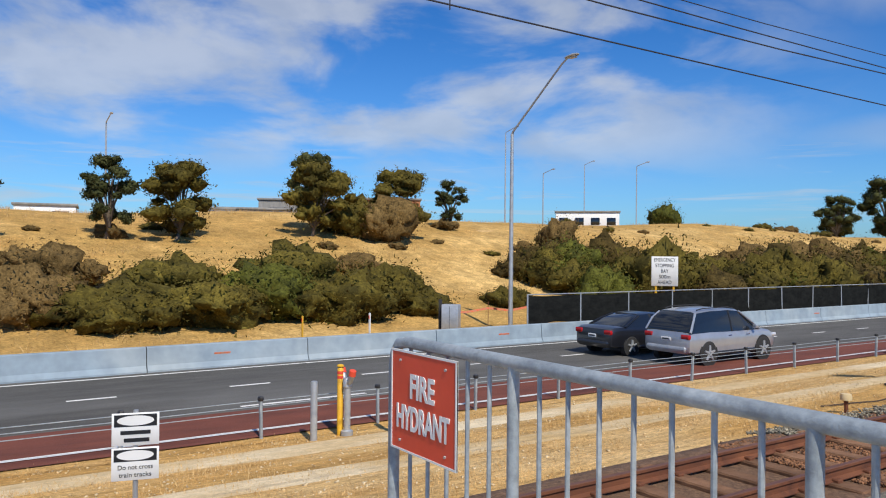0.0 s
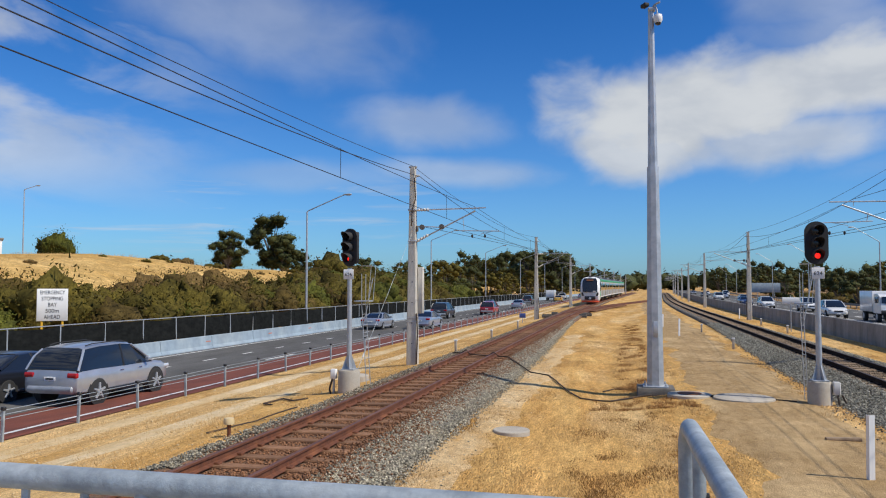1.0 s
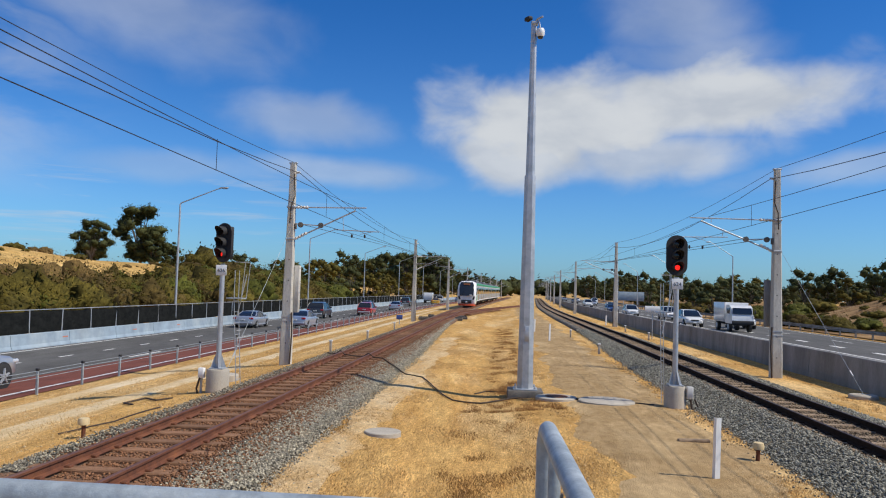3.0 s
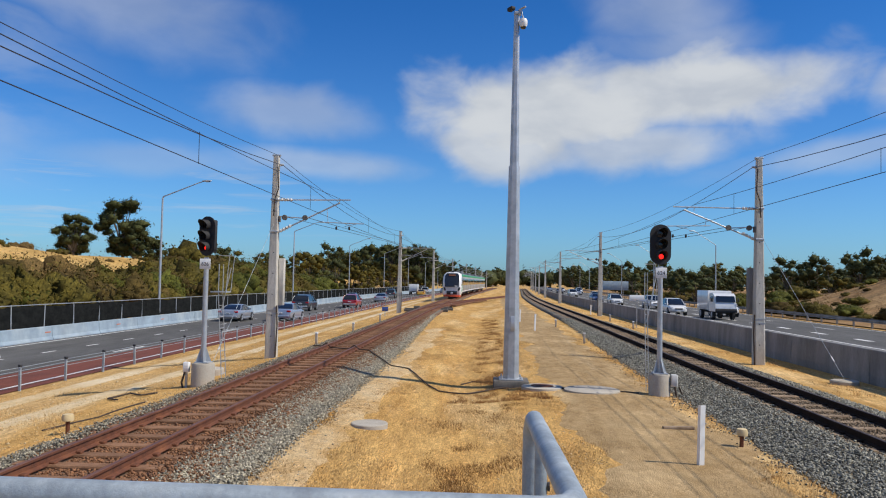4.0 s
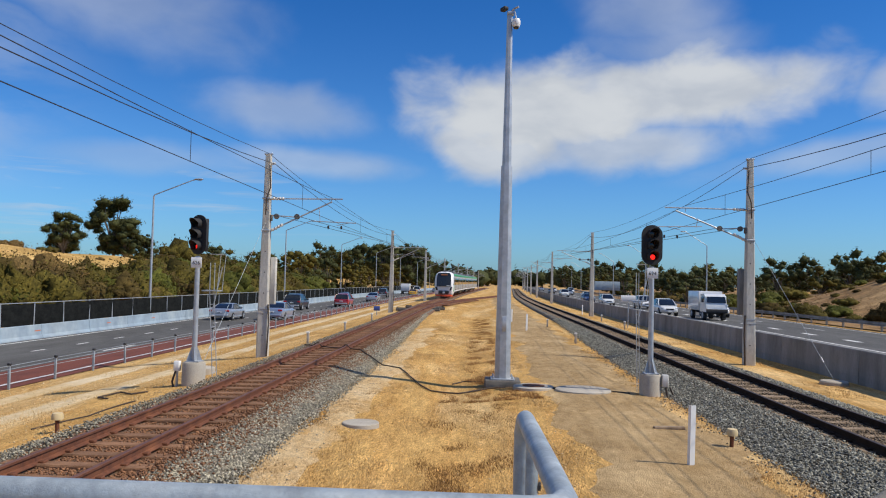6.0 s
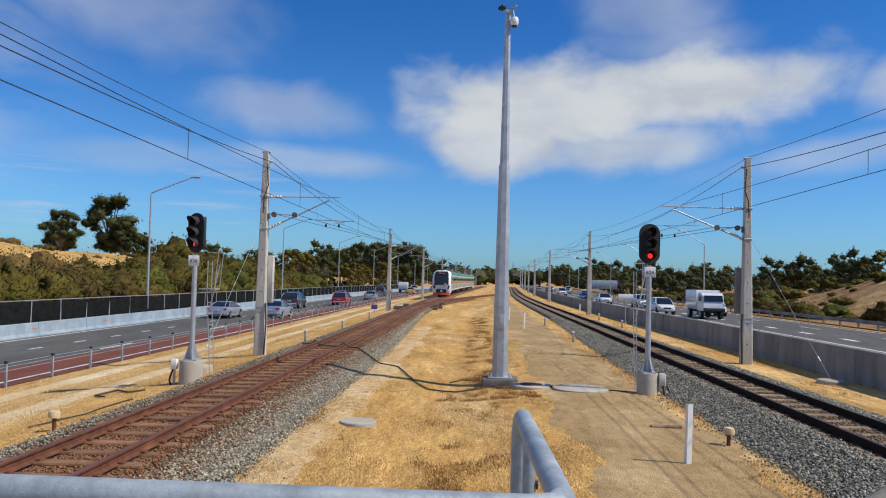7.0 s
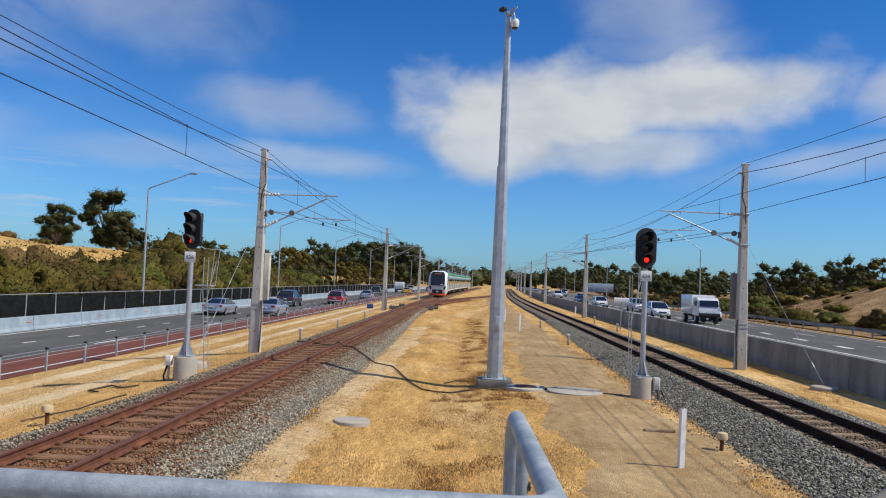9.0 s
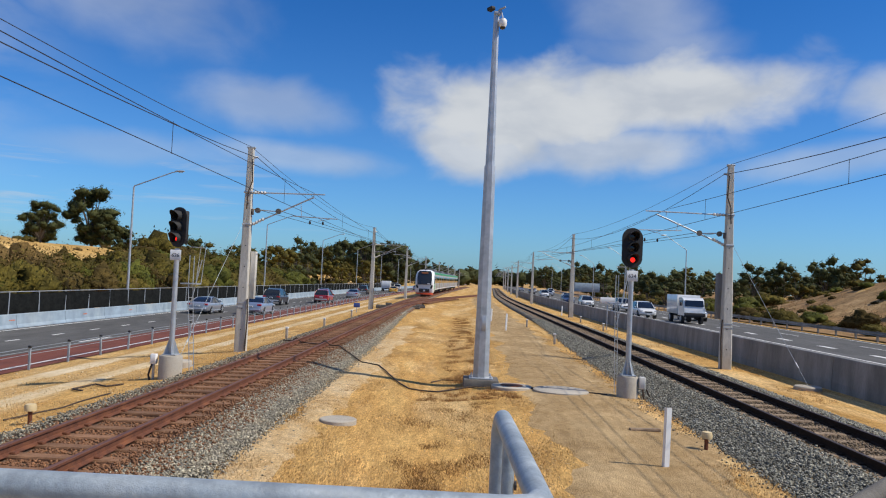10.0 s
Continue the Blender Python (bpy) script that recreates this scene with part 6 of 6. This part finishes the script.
def car(kind, colour, label, u, v, away=True, z=-1.09, scale=1.0, roof_rails=False, group="cars on the freeway"):
    s = SHAPES[kind]
    L = s["length"]
    m = pose(u + swing(u, v), v, z, 0, 0, 0 if away else 180) @ Matrix.Diagonal((scale, scale, scale, 1)) @ Matrix.Translation((0, -L / 2, 0))
    t = thing("car", label, "car", m, group=group)
    p = PAINTS[colour]
    w = s["w"]
    body = part("body", Shape().loft([section(*q) for q in s["body"]]), p, t)
    rows = []
    for y, zb, zr, wr in s["glass"]:
        wb = w * 0.93
        h = zr - zb
        rows.append([(wb, y, zb - 0.03), (wb - (wb - wr) * 0.55, y, zb + h * 0.55), (wr, y, zb + h * 0.93), (wr * 0.8, y, zr), (-wr * 0.8, y, zr), (-wr, y, zb + h * 0.93), (-wb + (wb - wr) * 0.55, y, zb + h * 0.55), (-wb, y, zb - 0.03)])
    part("glasshouse", Shape().loft(rows), M["glass"], t)
    top = [q for q in s["glass"] if q[2] > s["glass"][3][2] - 0.10]
    part("roof", Shape().loft([[(wr * 1.0, y, zb + (zr - zb) * 0.93), (wr * 0.8, y, zr + 0.014), (-wr * 0.8, y, zr + 0.014), (-wr, y, zb + (zr - zb) * 0.93)] for y, zb, zr, wr in top]), p, t)
    pill = [q[0] for q in s["glass"]]
    for side in (-1, 1):
        for a, b in ((0, 2), (len(rows) - 1, len(rows) - 3)):
            q0, q1, q2 = rows[a], rows[(a + b) // 2], rows[b]
            i0 = 0 if side > 0 else 7
            i2 = 2 if side > 0 else 5
            part("pillar", Shape().tube([(q0[i0][0] * 1.005, q0[i0][1], q0[i0][2] + 0.03), ((q1[i0][0] + q1[i2][0]) / 2 * 1.01, q1[i0][1], (q1[i0][2] + q1[i2][2]) / 2 + (q1[i2][2] - q1[i0][2]) * 0.4), (q2[i2][0] * 1.01, q2[i2][1], q2[i2][2])], 0.04, 6), p, t)
        mid = rows[len(rows) // 2]
        i0, i2 = (0, 2) if side > 0 else (7, 5)
        part("pillar", Shape().tube([mid[i0], mid[i2]], 0.035, 6), M["black"], t)
        part("mirror", Shape().box((side * (w + 0.07), pill[-1] - 0.42, s["glass"][-1][1] + 0.10), (0.17, 0.12, 0.13), bevel=0.03), p, t)
        part("sill", Shape().box((side * (w - 0.03), L / 2, s["body"][3][1] + 0.05), (0.10, L * 0.42, 0.11), bevel=0.03), M["black"] if kind == "suv" else p, t)
        for y in (L * 0.42, L * 0.62):
            part("door_handle", Shape().box((side * (w + 0.005), y, s["glass"][3][1] - 0.14), (0.03, 0.17, 0.03), bevel=0.01), M["chrome"] if colour != "black" else p, t)
        part("tail_lamp", Shape().box((side * (w - 0.22), 0.055, s["body"][2][2] - 0.17), (0.34, 0.12, 0.15), bevel=0.03), M["tail"], t)
        part("head_lamp", Shape().box((side * (w - 0.24), L - 0.20, s["body"][-3][2] - 0.08), (0.34, 0.26, 0.13), bevel=0.04), M["head"], t)
    for y in s["wheels"]:
        for side in (-1, 1):
            r = s["r"]
            x = side * (w - 0.10)
            # Black disc stands in for the shade in the hollow round the wheel.
            arch = part("wheel_arch", Shape().tube([(side * (w - 0.22), y, r), (side * (w + 0.004), y, r + 0.01)], r + 0.055, 26), M["matt_black"], t)
            tyre = part("wheel", Shape().tube([(x - side * 0.10, y, r), (x - side * 0.09, y, r), (x + side * 0.10, y, r), (x + side * 0.118, y, r), (x + side * 0.122, y, r)], [r * 0.9, r, r, r * 0.94, r * 0.72], 26), M["rubber"], t)
            part("rim", Shape().tube([(x + side * 0.118, y, r), (x + side * 0.124, y, r)], [r * 0.70, r * 0.66], 24), M["matt_black"], tyre)
            sp = Shape()
            for k in range(5):
                a = 2 * math.pi * k / 5 + 0.3
                sp.tube([(x + side * 0.130, y + 0.04 * math.cos(a), r + 0.04 * math.sin(a)), (x + side * 0.128, y + r * 0.66 * math.cos(a), r + r * 0.66 * math.sin(a))], [0.05, 0.035], 5)
            part("spokes", sp, M["galv"], tyre)
    part("rear_bumper", Shape().box((0, 0.02, s["body"][1][1] + 0.14), (w * 1.66, 0.14, 0.17), bevel=0.05), p if kind == "sedan" else M["galv"], t)
    part("rear_plate", Shape().box((0, -0.012, s["body"][1][2] - 0.24), (0.37, 0.02, 0.12), bevel=0.004), M["white"], t)
    part("plate_bar", Shape().box((0, -0.0235, s["body"][1][2] - 0.24), (0.27, 0.003, 0.05)), M["black"], t)
    part("front_plate", Shape().box((0, L + 0.01, 0.46), (0.37, 0.02, 0.12), bevel=0.004), M["white"], t)
    part("grille", Shape().box((0, L - 0.02, s["body"][-2][2] - 0.06), (0.8, 0.08, 0.14), bevel=0.03), M["black"], t)
    if roof_rails:
        for side in (-1, 1):
            part("roof_rail", Shape().tube([(side * 0.62, 0.7, 1.74), (side * 0.64, 1.0, 1.79), (side * 0.64, 2.3, 1.80), (side * 0.62, 2.6, 1.74)], 0.018, 6), M["matt_black"], t)
    return t


car("sedan", "black", "glossy black sedan with red tail lamps on the freeway", -19.3, 21.4)
car("suv", "silver", "silver four-wheel-drive wagon with dark rear glass", -16.5, 21.9, roof_rails=True)
for kind, colour, label, u, v, k in (
        ("sedan", "silver", "older silver hatchback driving on the freeway", -20.28, 61.9, 0.93), ("sedan", "blue_silver", "pale blue-silver sedan on the freeway", -16.68, 64.1, 1.0),
        ("suv", "dark", "dark grey four-wheel-drive wagon on the freeway", -19.92, 84, 1.0), ("suv", "red", "red compact wagon on the freeway", -16.68, 95.4, 0.95),
        ("suv", "dark", "dark grey hatchback on the freeway", -19.92, 114, 0.86), ("sedan", "silver", "silver sedan on the freeway", -16.68, 121.2, 1.0),
        ("suv", "dark", "dark wagon far along the freeway", -19.68, 153.6, 1.0), ("sedan", "yellow", "yellow car far along the freeway", -16.68, 180, 1.0),
        ("suv", "white", "white wagon far along the freeway", -19.68, 213.6, 1.0), ("sedan", "blue_silver", "pale car far along the freeway", -16.68, 235.2, 1.0)):
    car(kind, colour, label, u, v, True, scale=k)
for kind, colour, label, u, v, k in (
        ("suv", "white", "white wagon coming along the far carriageway", 19, 80.5, 0.97), ("suv", "white", "white utility coming behind the truck", 23.9, 80.1, 1.0),
        ("suv", "white", "white wagon on the far carriageway", 21.1, 100.6, 0.97), ("suv", "white", "white hatchback on the far carriageway", 18.3, 112.9, 0.92),
        ("sedan", "blue", "dark blue car on the far carriageway", 17.8, 129.9, 1.0), ("sedan", "white", "white car far along the far carriageway", 21.3, 161.5, 1.0),
        ("suv", "white", "white wagon far along the far carriageway", 18, 177.8, 1.0), ("sedan", "silver", "silver car far along the far carriageway", 21.3, 205.9, 1.0),
        ("sedan", "dark", "dark car far along the far carriageway", 18, 231.7, 1.0), ("suv", "white", "white wagon far along the far carriageway", 24.8, 245.7, 1.0),
        ("sedan", "white", "white car far along the far carriageway", 21.3, 278.5, 1.0), ("sedan", "silver", "silver car far along the far carriageway", 18, 306.5, 1.0)):
    car(kind, colour, label, u, v, False, -0.535, k)


def truck(u, v, away, z, label):
    """A small cab-over lorry with a box body."""
    t = thing("truck", label, "truck", pose(u + swing(u, v), v, z, 0, 0, 0 if away else 180))
    p = PAINTS["white"]
    part("cab", Shape().loft([[(sx * w, y, zz) for sx, zz in ((1, 0.75), (1, 1.55), (0.94, h), (-0.94, h), (-1, 1.55), (-1, 0.75))] for y, w, h in ((0.9, 1.0, 2.35), (1.9, 1.0, 2.38), (2.35, 0.98, 2.15), (2.62, 0.95, 1.5), (2.68, 0.92, 1.1))]), p, t)
    part("windscreen", Shape().add([(-0.84, 2.60, 1.60), (0.84, 2.60, 1.60), (0.80, 2.40, 2.14), (-0.80, 2.40, 2.14), (-0.84, 2.66, 1.60), (0.84, 2.66, 1.60), (0.80, 2.46, 2.14), (-0.80, 2.46, 2.14)], [(0, 1, 2, 3), (4, 5, 6, 7), (0, 1, 5, 4), (1, 2, 6, 5), (2, 3, 7, 6), (3, 0, 4, 7)]), M["glass"], t)
    for s in (-1, 1):
        part("side_window", Shape().box((s * 0.985, 1.75, 1.86), (0.05, 0.85, 0.50), bevel=0.02), M["glass"], t)
        part("mirror", Shape().box((s * 1.18, 2.35, 1.8), (0.12, 0.08, 0.3), bevel=0.02), M["black"], t)
        part("head_lamp", Shape().box((s * 0.7, 2.69, 0.98), (0.28, 0.06, 0.16), bevel=0.02), M["head"], t)
    part("box_body", Shape().box((0, -1.0, 1.72), (2.15, 3.5, 1.75), bevel=0.04), p, t)
    part("chassis", Shape().box((0, -0.2, 0.68), (0.9, 5.4, 0.2)), M["matt_black"], t)
    part("bull_bar", Shape().box((0, 2.80, 0.85), (1.9, 0.10, 0.34), bevel=0.04), M["matt_black"], t)
    for y in (-1.9, 1.75):
        for s in (-1, 1):
            wheel = part("wheel", Shape().tube([(s * 0.72, y, 0.45), (s * 0.98, y, 0.45), (s * 1.0, y, 0.45)], [0.45, 0.45, 0.34], 22), M["rubber"], t)
            part("rim", Shape().tube([(s * 1.0, y, 0.45), (s * 1.01, y, 0.45)], [0.27, 0.22], 16), M["galv"], wheel)


truck(21.2, 73.0, False, -0.535, "white box-bodied light truck with a black bull bar")
truck(-19.9, 192.0, True, -1.09, "white box truck far along the freeway")

# ---- train ----
T = dict(white=material("white_train_paint", (0.80, 0.80, 0.80), 0.3, 0, (0.74, 0.74, 0.73), 1.5), steel=material("fluted_stainless_steel", (0.47, 0.48, 0.48), 0.45, 0.35, (0.40, 0.41, 0.41), 1.2, stretch=(1, 0.1, 8), bump=0.15, bump_scale=12), green=material("green_train_paint", (0.02, 0.34, 0.12), 0.35, 0, (0.02, 0.28, 0.09), 1.0), orange=material("red_orange_skirt_paint", (0.75, 0.10, 0.03), 0.4, 0, (0.62, 0.09, 0.03), 3.0), roof=material("grey_train_roof", (0.16, 0.165, 0.17), 0.7, 0, (0.11, 0.112, 0.115), 2.0))


def train_section(y, w, zb, zt, dx=0.0):
    return [(dx + x * w, y, zb + (zt - zb) * k) for x, k in ((0.93, 0), (1, 0.08), (1, 0.62), (0.96, 0.78), (0.86, 0.90), (0.62, 0.975), (0.3, 1.0), (-0.3, 1.0), (-0.62, 0.975), (-0.86, 0.90), (-0.96, 0.78), (-1, 0.62), (-1, 0.08), (-0.93, 0))]


def train_car(v, nose, label):
    """A 23 m electric railcar; the nose end points towards the platform."""
    L = 23.6
    yc = v + L / 2
    a = math.atan2(bend(v + L) - bend(v), L)
    t = thing("train_car", label, "train", pose(TRACK_L + (bend(v) + bend(v + L)) / 2, yc, 0, 0, 0, -math.degrees(a)), group="cars of the train")
    h = L / 2 - 0.15
    y0 = -h + (2.4 if nose else 0)
    part("body_shell", Shape().loft([train_section(y, 1.40, 1.0, 3.75) for y in (y0, 0, h)]), T["steel"], t)
    for s in (-1, 1):
        part("green_band", Shape().box((s * 1.315, (y0 + h) / 2, 3.30), (0.10, h - y0 - 0.1, 0.34), bevel=0.03), T["green"], t)
        part("window_band", Shape().box((s * 1.392, (y0 + h) / 2, 2.35), (0.03, h - y0 - 0.5, 0.98), bevel=0.01), M["glass"], t)
        for k in range(8):
            part("flute", Shape().box((s * 1.402, (y0 + h) / 2, 1.12 + 0.085 * k), (0.02, h - y0 - 0.3, 0.035)), T["steel"], t)
        for y in (-5.2, 5.2):
            d = part("door", Shape().box((s * 1.41, y, 2.03), (0.04, 1.45, 1.95), bevel=0.01), T["steel"], t)
            for q in (-0.74, 0.0, 0.74):
                part("door_edge", Shape().box((s * 1.428, y + q, 2.03), (0.012, 0.06, 1.98)), M["yellow"], d)
            part("door_head", Shape().box((s * 1.428, y, 3.02), (0.012, 1.55, 0.06)), M["yellow"], d)
            for q in (-0.36, 0.36):
                part("door_glass", Shape().box((s * 1.432, y + q, 2.4), (0.012, 0.42, 0.95), bevel=0.004), M["glass"], d)
        part("side_sill", Shape().box((s * 1.30, (y0 + h) / 2, 0.93), (0.16, h - y0 - 0.2, 0.16), bevel=0.03), T["white"], t)
    part("roof_equipment", Shape().box((0, 1.0, 3.86), (1.7, 7.5, 0.32), bevel=0.08), T["roof"], t)
    part("roof_skin", Shape().loft([[(x * 1.40, y, z) for x, z in ((0.84, 3.50), (0.62, 3.70), (0.3, 3.765), (-0.3, 3.765), (-0.62, 3.70), (-0.84, 3.50))] for y in (y0, h)]), T["roof"], t)
    part("underframe", Shape().box((0, 0, 0.72), (2.0, 15.5, 0.5), bevel=0.06), M["matt_black"], t)
    for y in (-8.2, 8.2):
        b = part("bogie", Shape().box((0, y, 0.55), (1.9, 2.9, 0.34), bevel=0.06), M["matt_black"], t)
        for q in (-1.1, 1.1):
            part("wheelset", Shape().tube([(-0.66, y + q, 0.42), (-0.53, y + q, 0.42), (-0.52, y + q, 0.42), (0.52, y + q, 0.42), (0.53, y + q, 0.42), (0.66, y + q, 0.42)], [0.42, 0.42, 0.08, 0.08, 0.42, 0.42], 20), M["rust"], b)
    if nose:
        rows = [(-h - 0.35, 1.12, 0.55, 1.9), (-h - 0.28, 1.24, 0.48, 2.35), (-h - 0.05, 1.32, 0.42, 2.9), (-h + 0.4, 1.37, 0.42, 3.5), (-h + 1.1, 1.40, 0.5, 3.78), (-h + 2.42, 1.41, 0.75, 3.79)]
        part("cab_shell", Shape().loft([train_section(y, w, zb, zt) for y, w, zb, zt in rows]), T["white"], t)
        glass = [(-1.0, -h - 0.385, 1.62), (1.0, -h - 0.385, 1.62), (1.06, -h - 0.20, 2.55), (1.0, -h + 0.12, 3.26), (0.8, -h + 0.42, 3.60), (-0.8, -h + 0.42, 3.60), (-1.0, -h + 0.12, 3.26), (-1.06, -h - 0.20, 2.55)]
        n = len(glass)
        part("windscreen", Shape().add([(x, y - 0.16, z) for x, y, z in glass] + [(x * 0.98, y + 0.5, z) for x, y, z in glass], [tuple(range(n)), tuple(range(2 * n - 1, n - 1, -1))] + [(k, n + k, n + (k + 1) % n, (k + 1) % n) for k in range(n)]), M["glass"], t)
        part("destination_display", Shape().box((0, -h - 0.06, 3.30), (0.95, 0.12, 0.17), pose(0, 0, 0, -20).to_3x3().to_4x4()), M["amber_glow"], t)
        part("number_bar", Shape().box((0.62, -h - 0.545, 1.74), (0.42, 0.03, 0.13)), M["white"], t)
        for s in (-1, 1):
            part("head_lamp_unit", Shape().box((s * 1.04, -h - 0.24, 1.32), (0.26, 0.34, 0.52), pose(0, 0, 0, 0, s * 18).to_3x3().to_4x4(), bevel=0.06), M["black"], t)
            part("green_swoosh", Shape().loft([[(s * 1.392, -h + 0.15 + dy, z), (s * 1.43, -h + 0.15 + dy, z), (s * 1.43, -h + 0.75 + dy, z), (s * 1.392, -h + 0.75 + dy, z)] for dy, z in ((-0.1, 0.95), (0.35, 1.25), (0.8, 1.6), (1.1, 2.05))]), T["green"], t)
            part("cab_door", Shape().box((s * 1.415, -h + 1.85, 2.05), (0.03, 0.72, 1.95), bevel=0.01), T["white"], t)
            part("cab_door_glass", Shape().box((s * 1.432, -h + 1.85, 2.45), (0.012, 0.42, 0.85), bevel=0.004), M["glass"], t)
            part("cab_side_window", Shape().loft([[(s * 1.36, y, z0), (s * 1.425, y, z0), (s * 1.425, y, z1), (s * 1.36, y, z1)] for y, z0, z1 in ((-h + 0.35, 1.75, 1.95), (-h + 0.8, 1.78, 2.9), (-h + 1.35, 1.8, 3.15))]), M["glass"], t)
        part("skirt", Shape().loft([[(x, y, z) for x, y in ((-1.28, -h + 0.5), (-1.1, -h - 0.35), (-0.5, -h - 0.62), (0.5, -h - 0.62), (1.1, -h - 0.35), (1.28, -h + 0.5))] for z in (0.20, 0.42)]), T["orange"], t)
        part("coupler_recess", Shape().box((0, -h - 0.36, 0.78), (1.5, 0.16, 0.5), bevel=0.05), M["black"], t)
        part("coupler", Shape().tube([(0, -h - 0.3, 0.72), (0, -h - 0.62, 0.72), (0, -h - 0.66, 0.72)], [0.14, 0.18, 0.10], 12), M["galv"], t)
        part("roof_horns", Shape().tube([(-0.12, -h + 0.9, 3.86), (0.28, -h + 0.9, 3.88)], 0.09, 10), M["black"], t)
        part("wiper", Shape().tube([(-0.55, -h - 0.57, 1.72), (-0.35, -h - 0.43, 2.35)], 0.02, 6), M["black"], t)
    else:
        part("gangway", Shape().box((0, -h - 0.2, 2.1), (1.2, 0.45, 2.1), bevel=0.05), M["matt_black"], t)
    return t


V0 = 112.0
for k in range(4):
    train_car(V0 + 23.9 * k, k == 0, "white-nosed electric train car with green bands" if k == 0 else "stainless train car with green band and yellow doors")
panto = thing("pantograph", "folding pantograph raised on a train roof", "pantograph", pose(TRACK_L + bend(150), 150, 0))
part("lower_arm", Shape().tube([(0, -0.9, 4.02), (0, 0.7, 4.25)], 0.04, 6), M["rust"], panto)
part("upper_arm", Shape().tube([(0, 0.7, 4.25), (0, -0.2, 4.46)], 0.03, 6), M["rust"], panto)
part("pan_head", Shape().tube([(-0.8, -0.2, 4.40), (-0.6, -0.2, 4.47), (0.6, -0.2, 4.47), (0.8, -0.2, 4.40)], 0.03, 6), M["galv"], panto)
part("base_frame", Shape().box((0, 0, 3.96), (1.1, 2.0, 0.10)), M["matt_black"], panto)

# ---- buildings on the plateau ----


def building(u, v, w, d, h, mat, label, panes, turn=0):
    b = thing("building", label, "building", pose(u, v, rise(u, v) - 0.3, 0, 0, turn))
    part("wall", Shape().box((0, 0, h / 2), (w, d, h), bevel=0.03), mat, b)
    part("roof", Shape().box((0, 0, h + 0.12), (w + 0.4, d + 0.4, 0.26), bevel=0.04), M["wall_grey"], b)
    for k in range(panes):
        x = -w / 2 + w * (k + 0.5) / panes
        win = part("window", Shape().box((x, -d / 2 - 0.02, h * 0.6), (w / panes * 0.55, 0.10, h * 0.32), bevel=0.02), M["glass"], b)
        part("frame", Shape().box((x, -d / 2 - 0.05, h * 0.42), (w / panes * 0.6, 0.14, 0.07)), M["white"], win)


brickish = material("orange_brick_wall", (0.42, 0.17, 0.075), 0.9, 0, (0.32, 0.13, 0.06), 3.0, 0.4, 30)
building(-93.6, 92.4, 10.2, 7.2, 3.7, M["white"], "small white flat-roofed building on the plateau", 4, 45)
building(-93.6, 54, 8.4, 7.2, 4.7, brickish, "orange brick building behind trees on the plateau", 2, 60)
building(-98.4, 43.2, 11.4, 7.2, 4.1, M["wall_grey"], "low grey commercial shed behind trees", 2, 65)
building(-91.2, 32.4, 10.2, 6, 2.5, M["wall_grey"], "long low grey shed on the plateau", 3, 70)
building(-88.8, 28.3, 3.5, 4.8, 2.4, M["white"], "white shed end beside a grey shed", 1, 72)
building(-96, 11.4, 6, 6, 2.4, M["white"], "low white shed on the plateau", 2, 80)

# ---- small roadside things ----
for v, mat, lab in ((10.4, M["yellow"], "slim yellow guide post behind the barrier"), (13.0, M["white"], "slim white guide post behind the barrier"), (25.8, M["white"], "slim white guide post behind the barrier")):
    g = thing("guide_post", lab, "guide post", pose(-24.4, v, -0.97) @ Matrix.Scale(1.2, 4), group="guide posts behind the barrier")
    part("blade", Shape().box((0, 0, 0.45), (0.09, 0.03, 1.1), bevel=0.01), mat, g)
    part("reflector", Shape().box((0, -0.018, 0.88), (0.05, 0.008, 0.09)), M["red"], g)
cab_ = thing("roadside_cabinet", "grey steel cabinet beside a dark post", "cabinet", pose(-24.6, 16.7, -0.97, 0, 0, 40) @ Matrix.Scale(1.2, 4))
part("case", Shape().box((0, 0, 0.65), (0.55, 0.4, 1.0), bevel=0.02), M["galv"], cab_)
part("side_post", Shape().box((-0.36, 0, 0.7), (0.10, 0.10, 1.2), bevel=0.01), M["matt_black"], cab_)
part("door_seam", Shape().box((0, -0.203, 0.65), (0.01, 0.006, 0.9)), M["matt_black"], cab_)
barr = [o for o in bpy.data.objects if o.name.startswith("barrier") and o.parent is None][0]
spray = material("orange_spray_paint", (0.75, 0.16, 0.06), 0.8, 0, (0.55, 0.25, 0.16), 14, spread=(0.4, 0.6))
for v in (7.2, 18.1, 39.6, 47.4, 54.0, 73.0):
    part("paint_mark", Shape().box((-23.055, v, -0.68), (0.012, 0.5, 0.08), pose(0, 0, 0, 0, 16, 0).to_3x3().to_4x4()), spray, barr)
tape = thing("barrier_tape", "orange flag tape strung between thin rods", "tape")
for v in (17.5, 19.9, 22.3):
    part("rod", Shape().tube([(-26.4, v, rise(-26.4, v) - 0.1), (-26.4, v, rise(-26.4, v) + 1.2)], 0.014, 6), M["rust"], tape)
part("ribbon", Shape().loft([[(-26.4, y, z), (-26.385, y, z), (-26.385, y, z + 0.09), (-26.4, y, z + 0.09)] for y, z in ((17.5, 0.0), (18.7, -0.14), (19.9, 0.0), (21.1, -0.14), (22.3, 0.0))]), spray, tape)
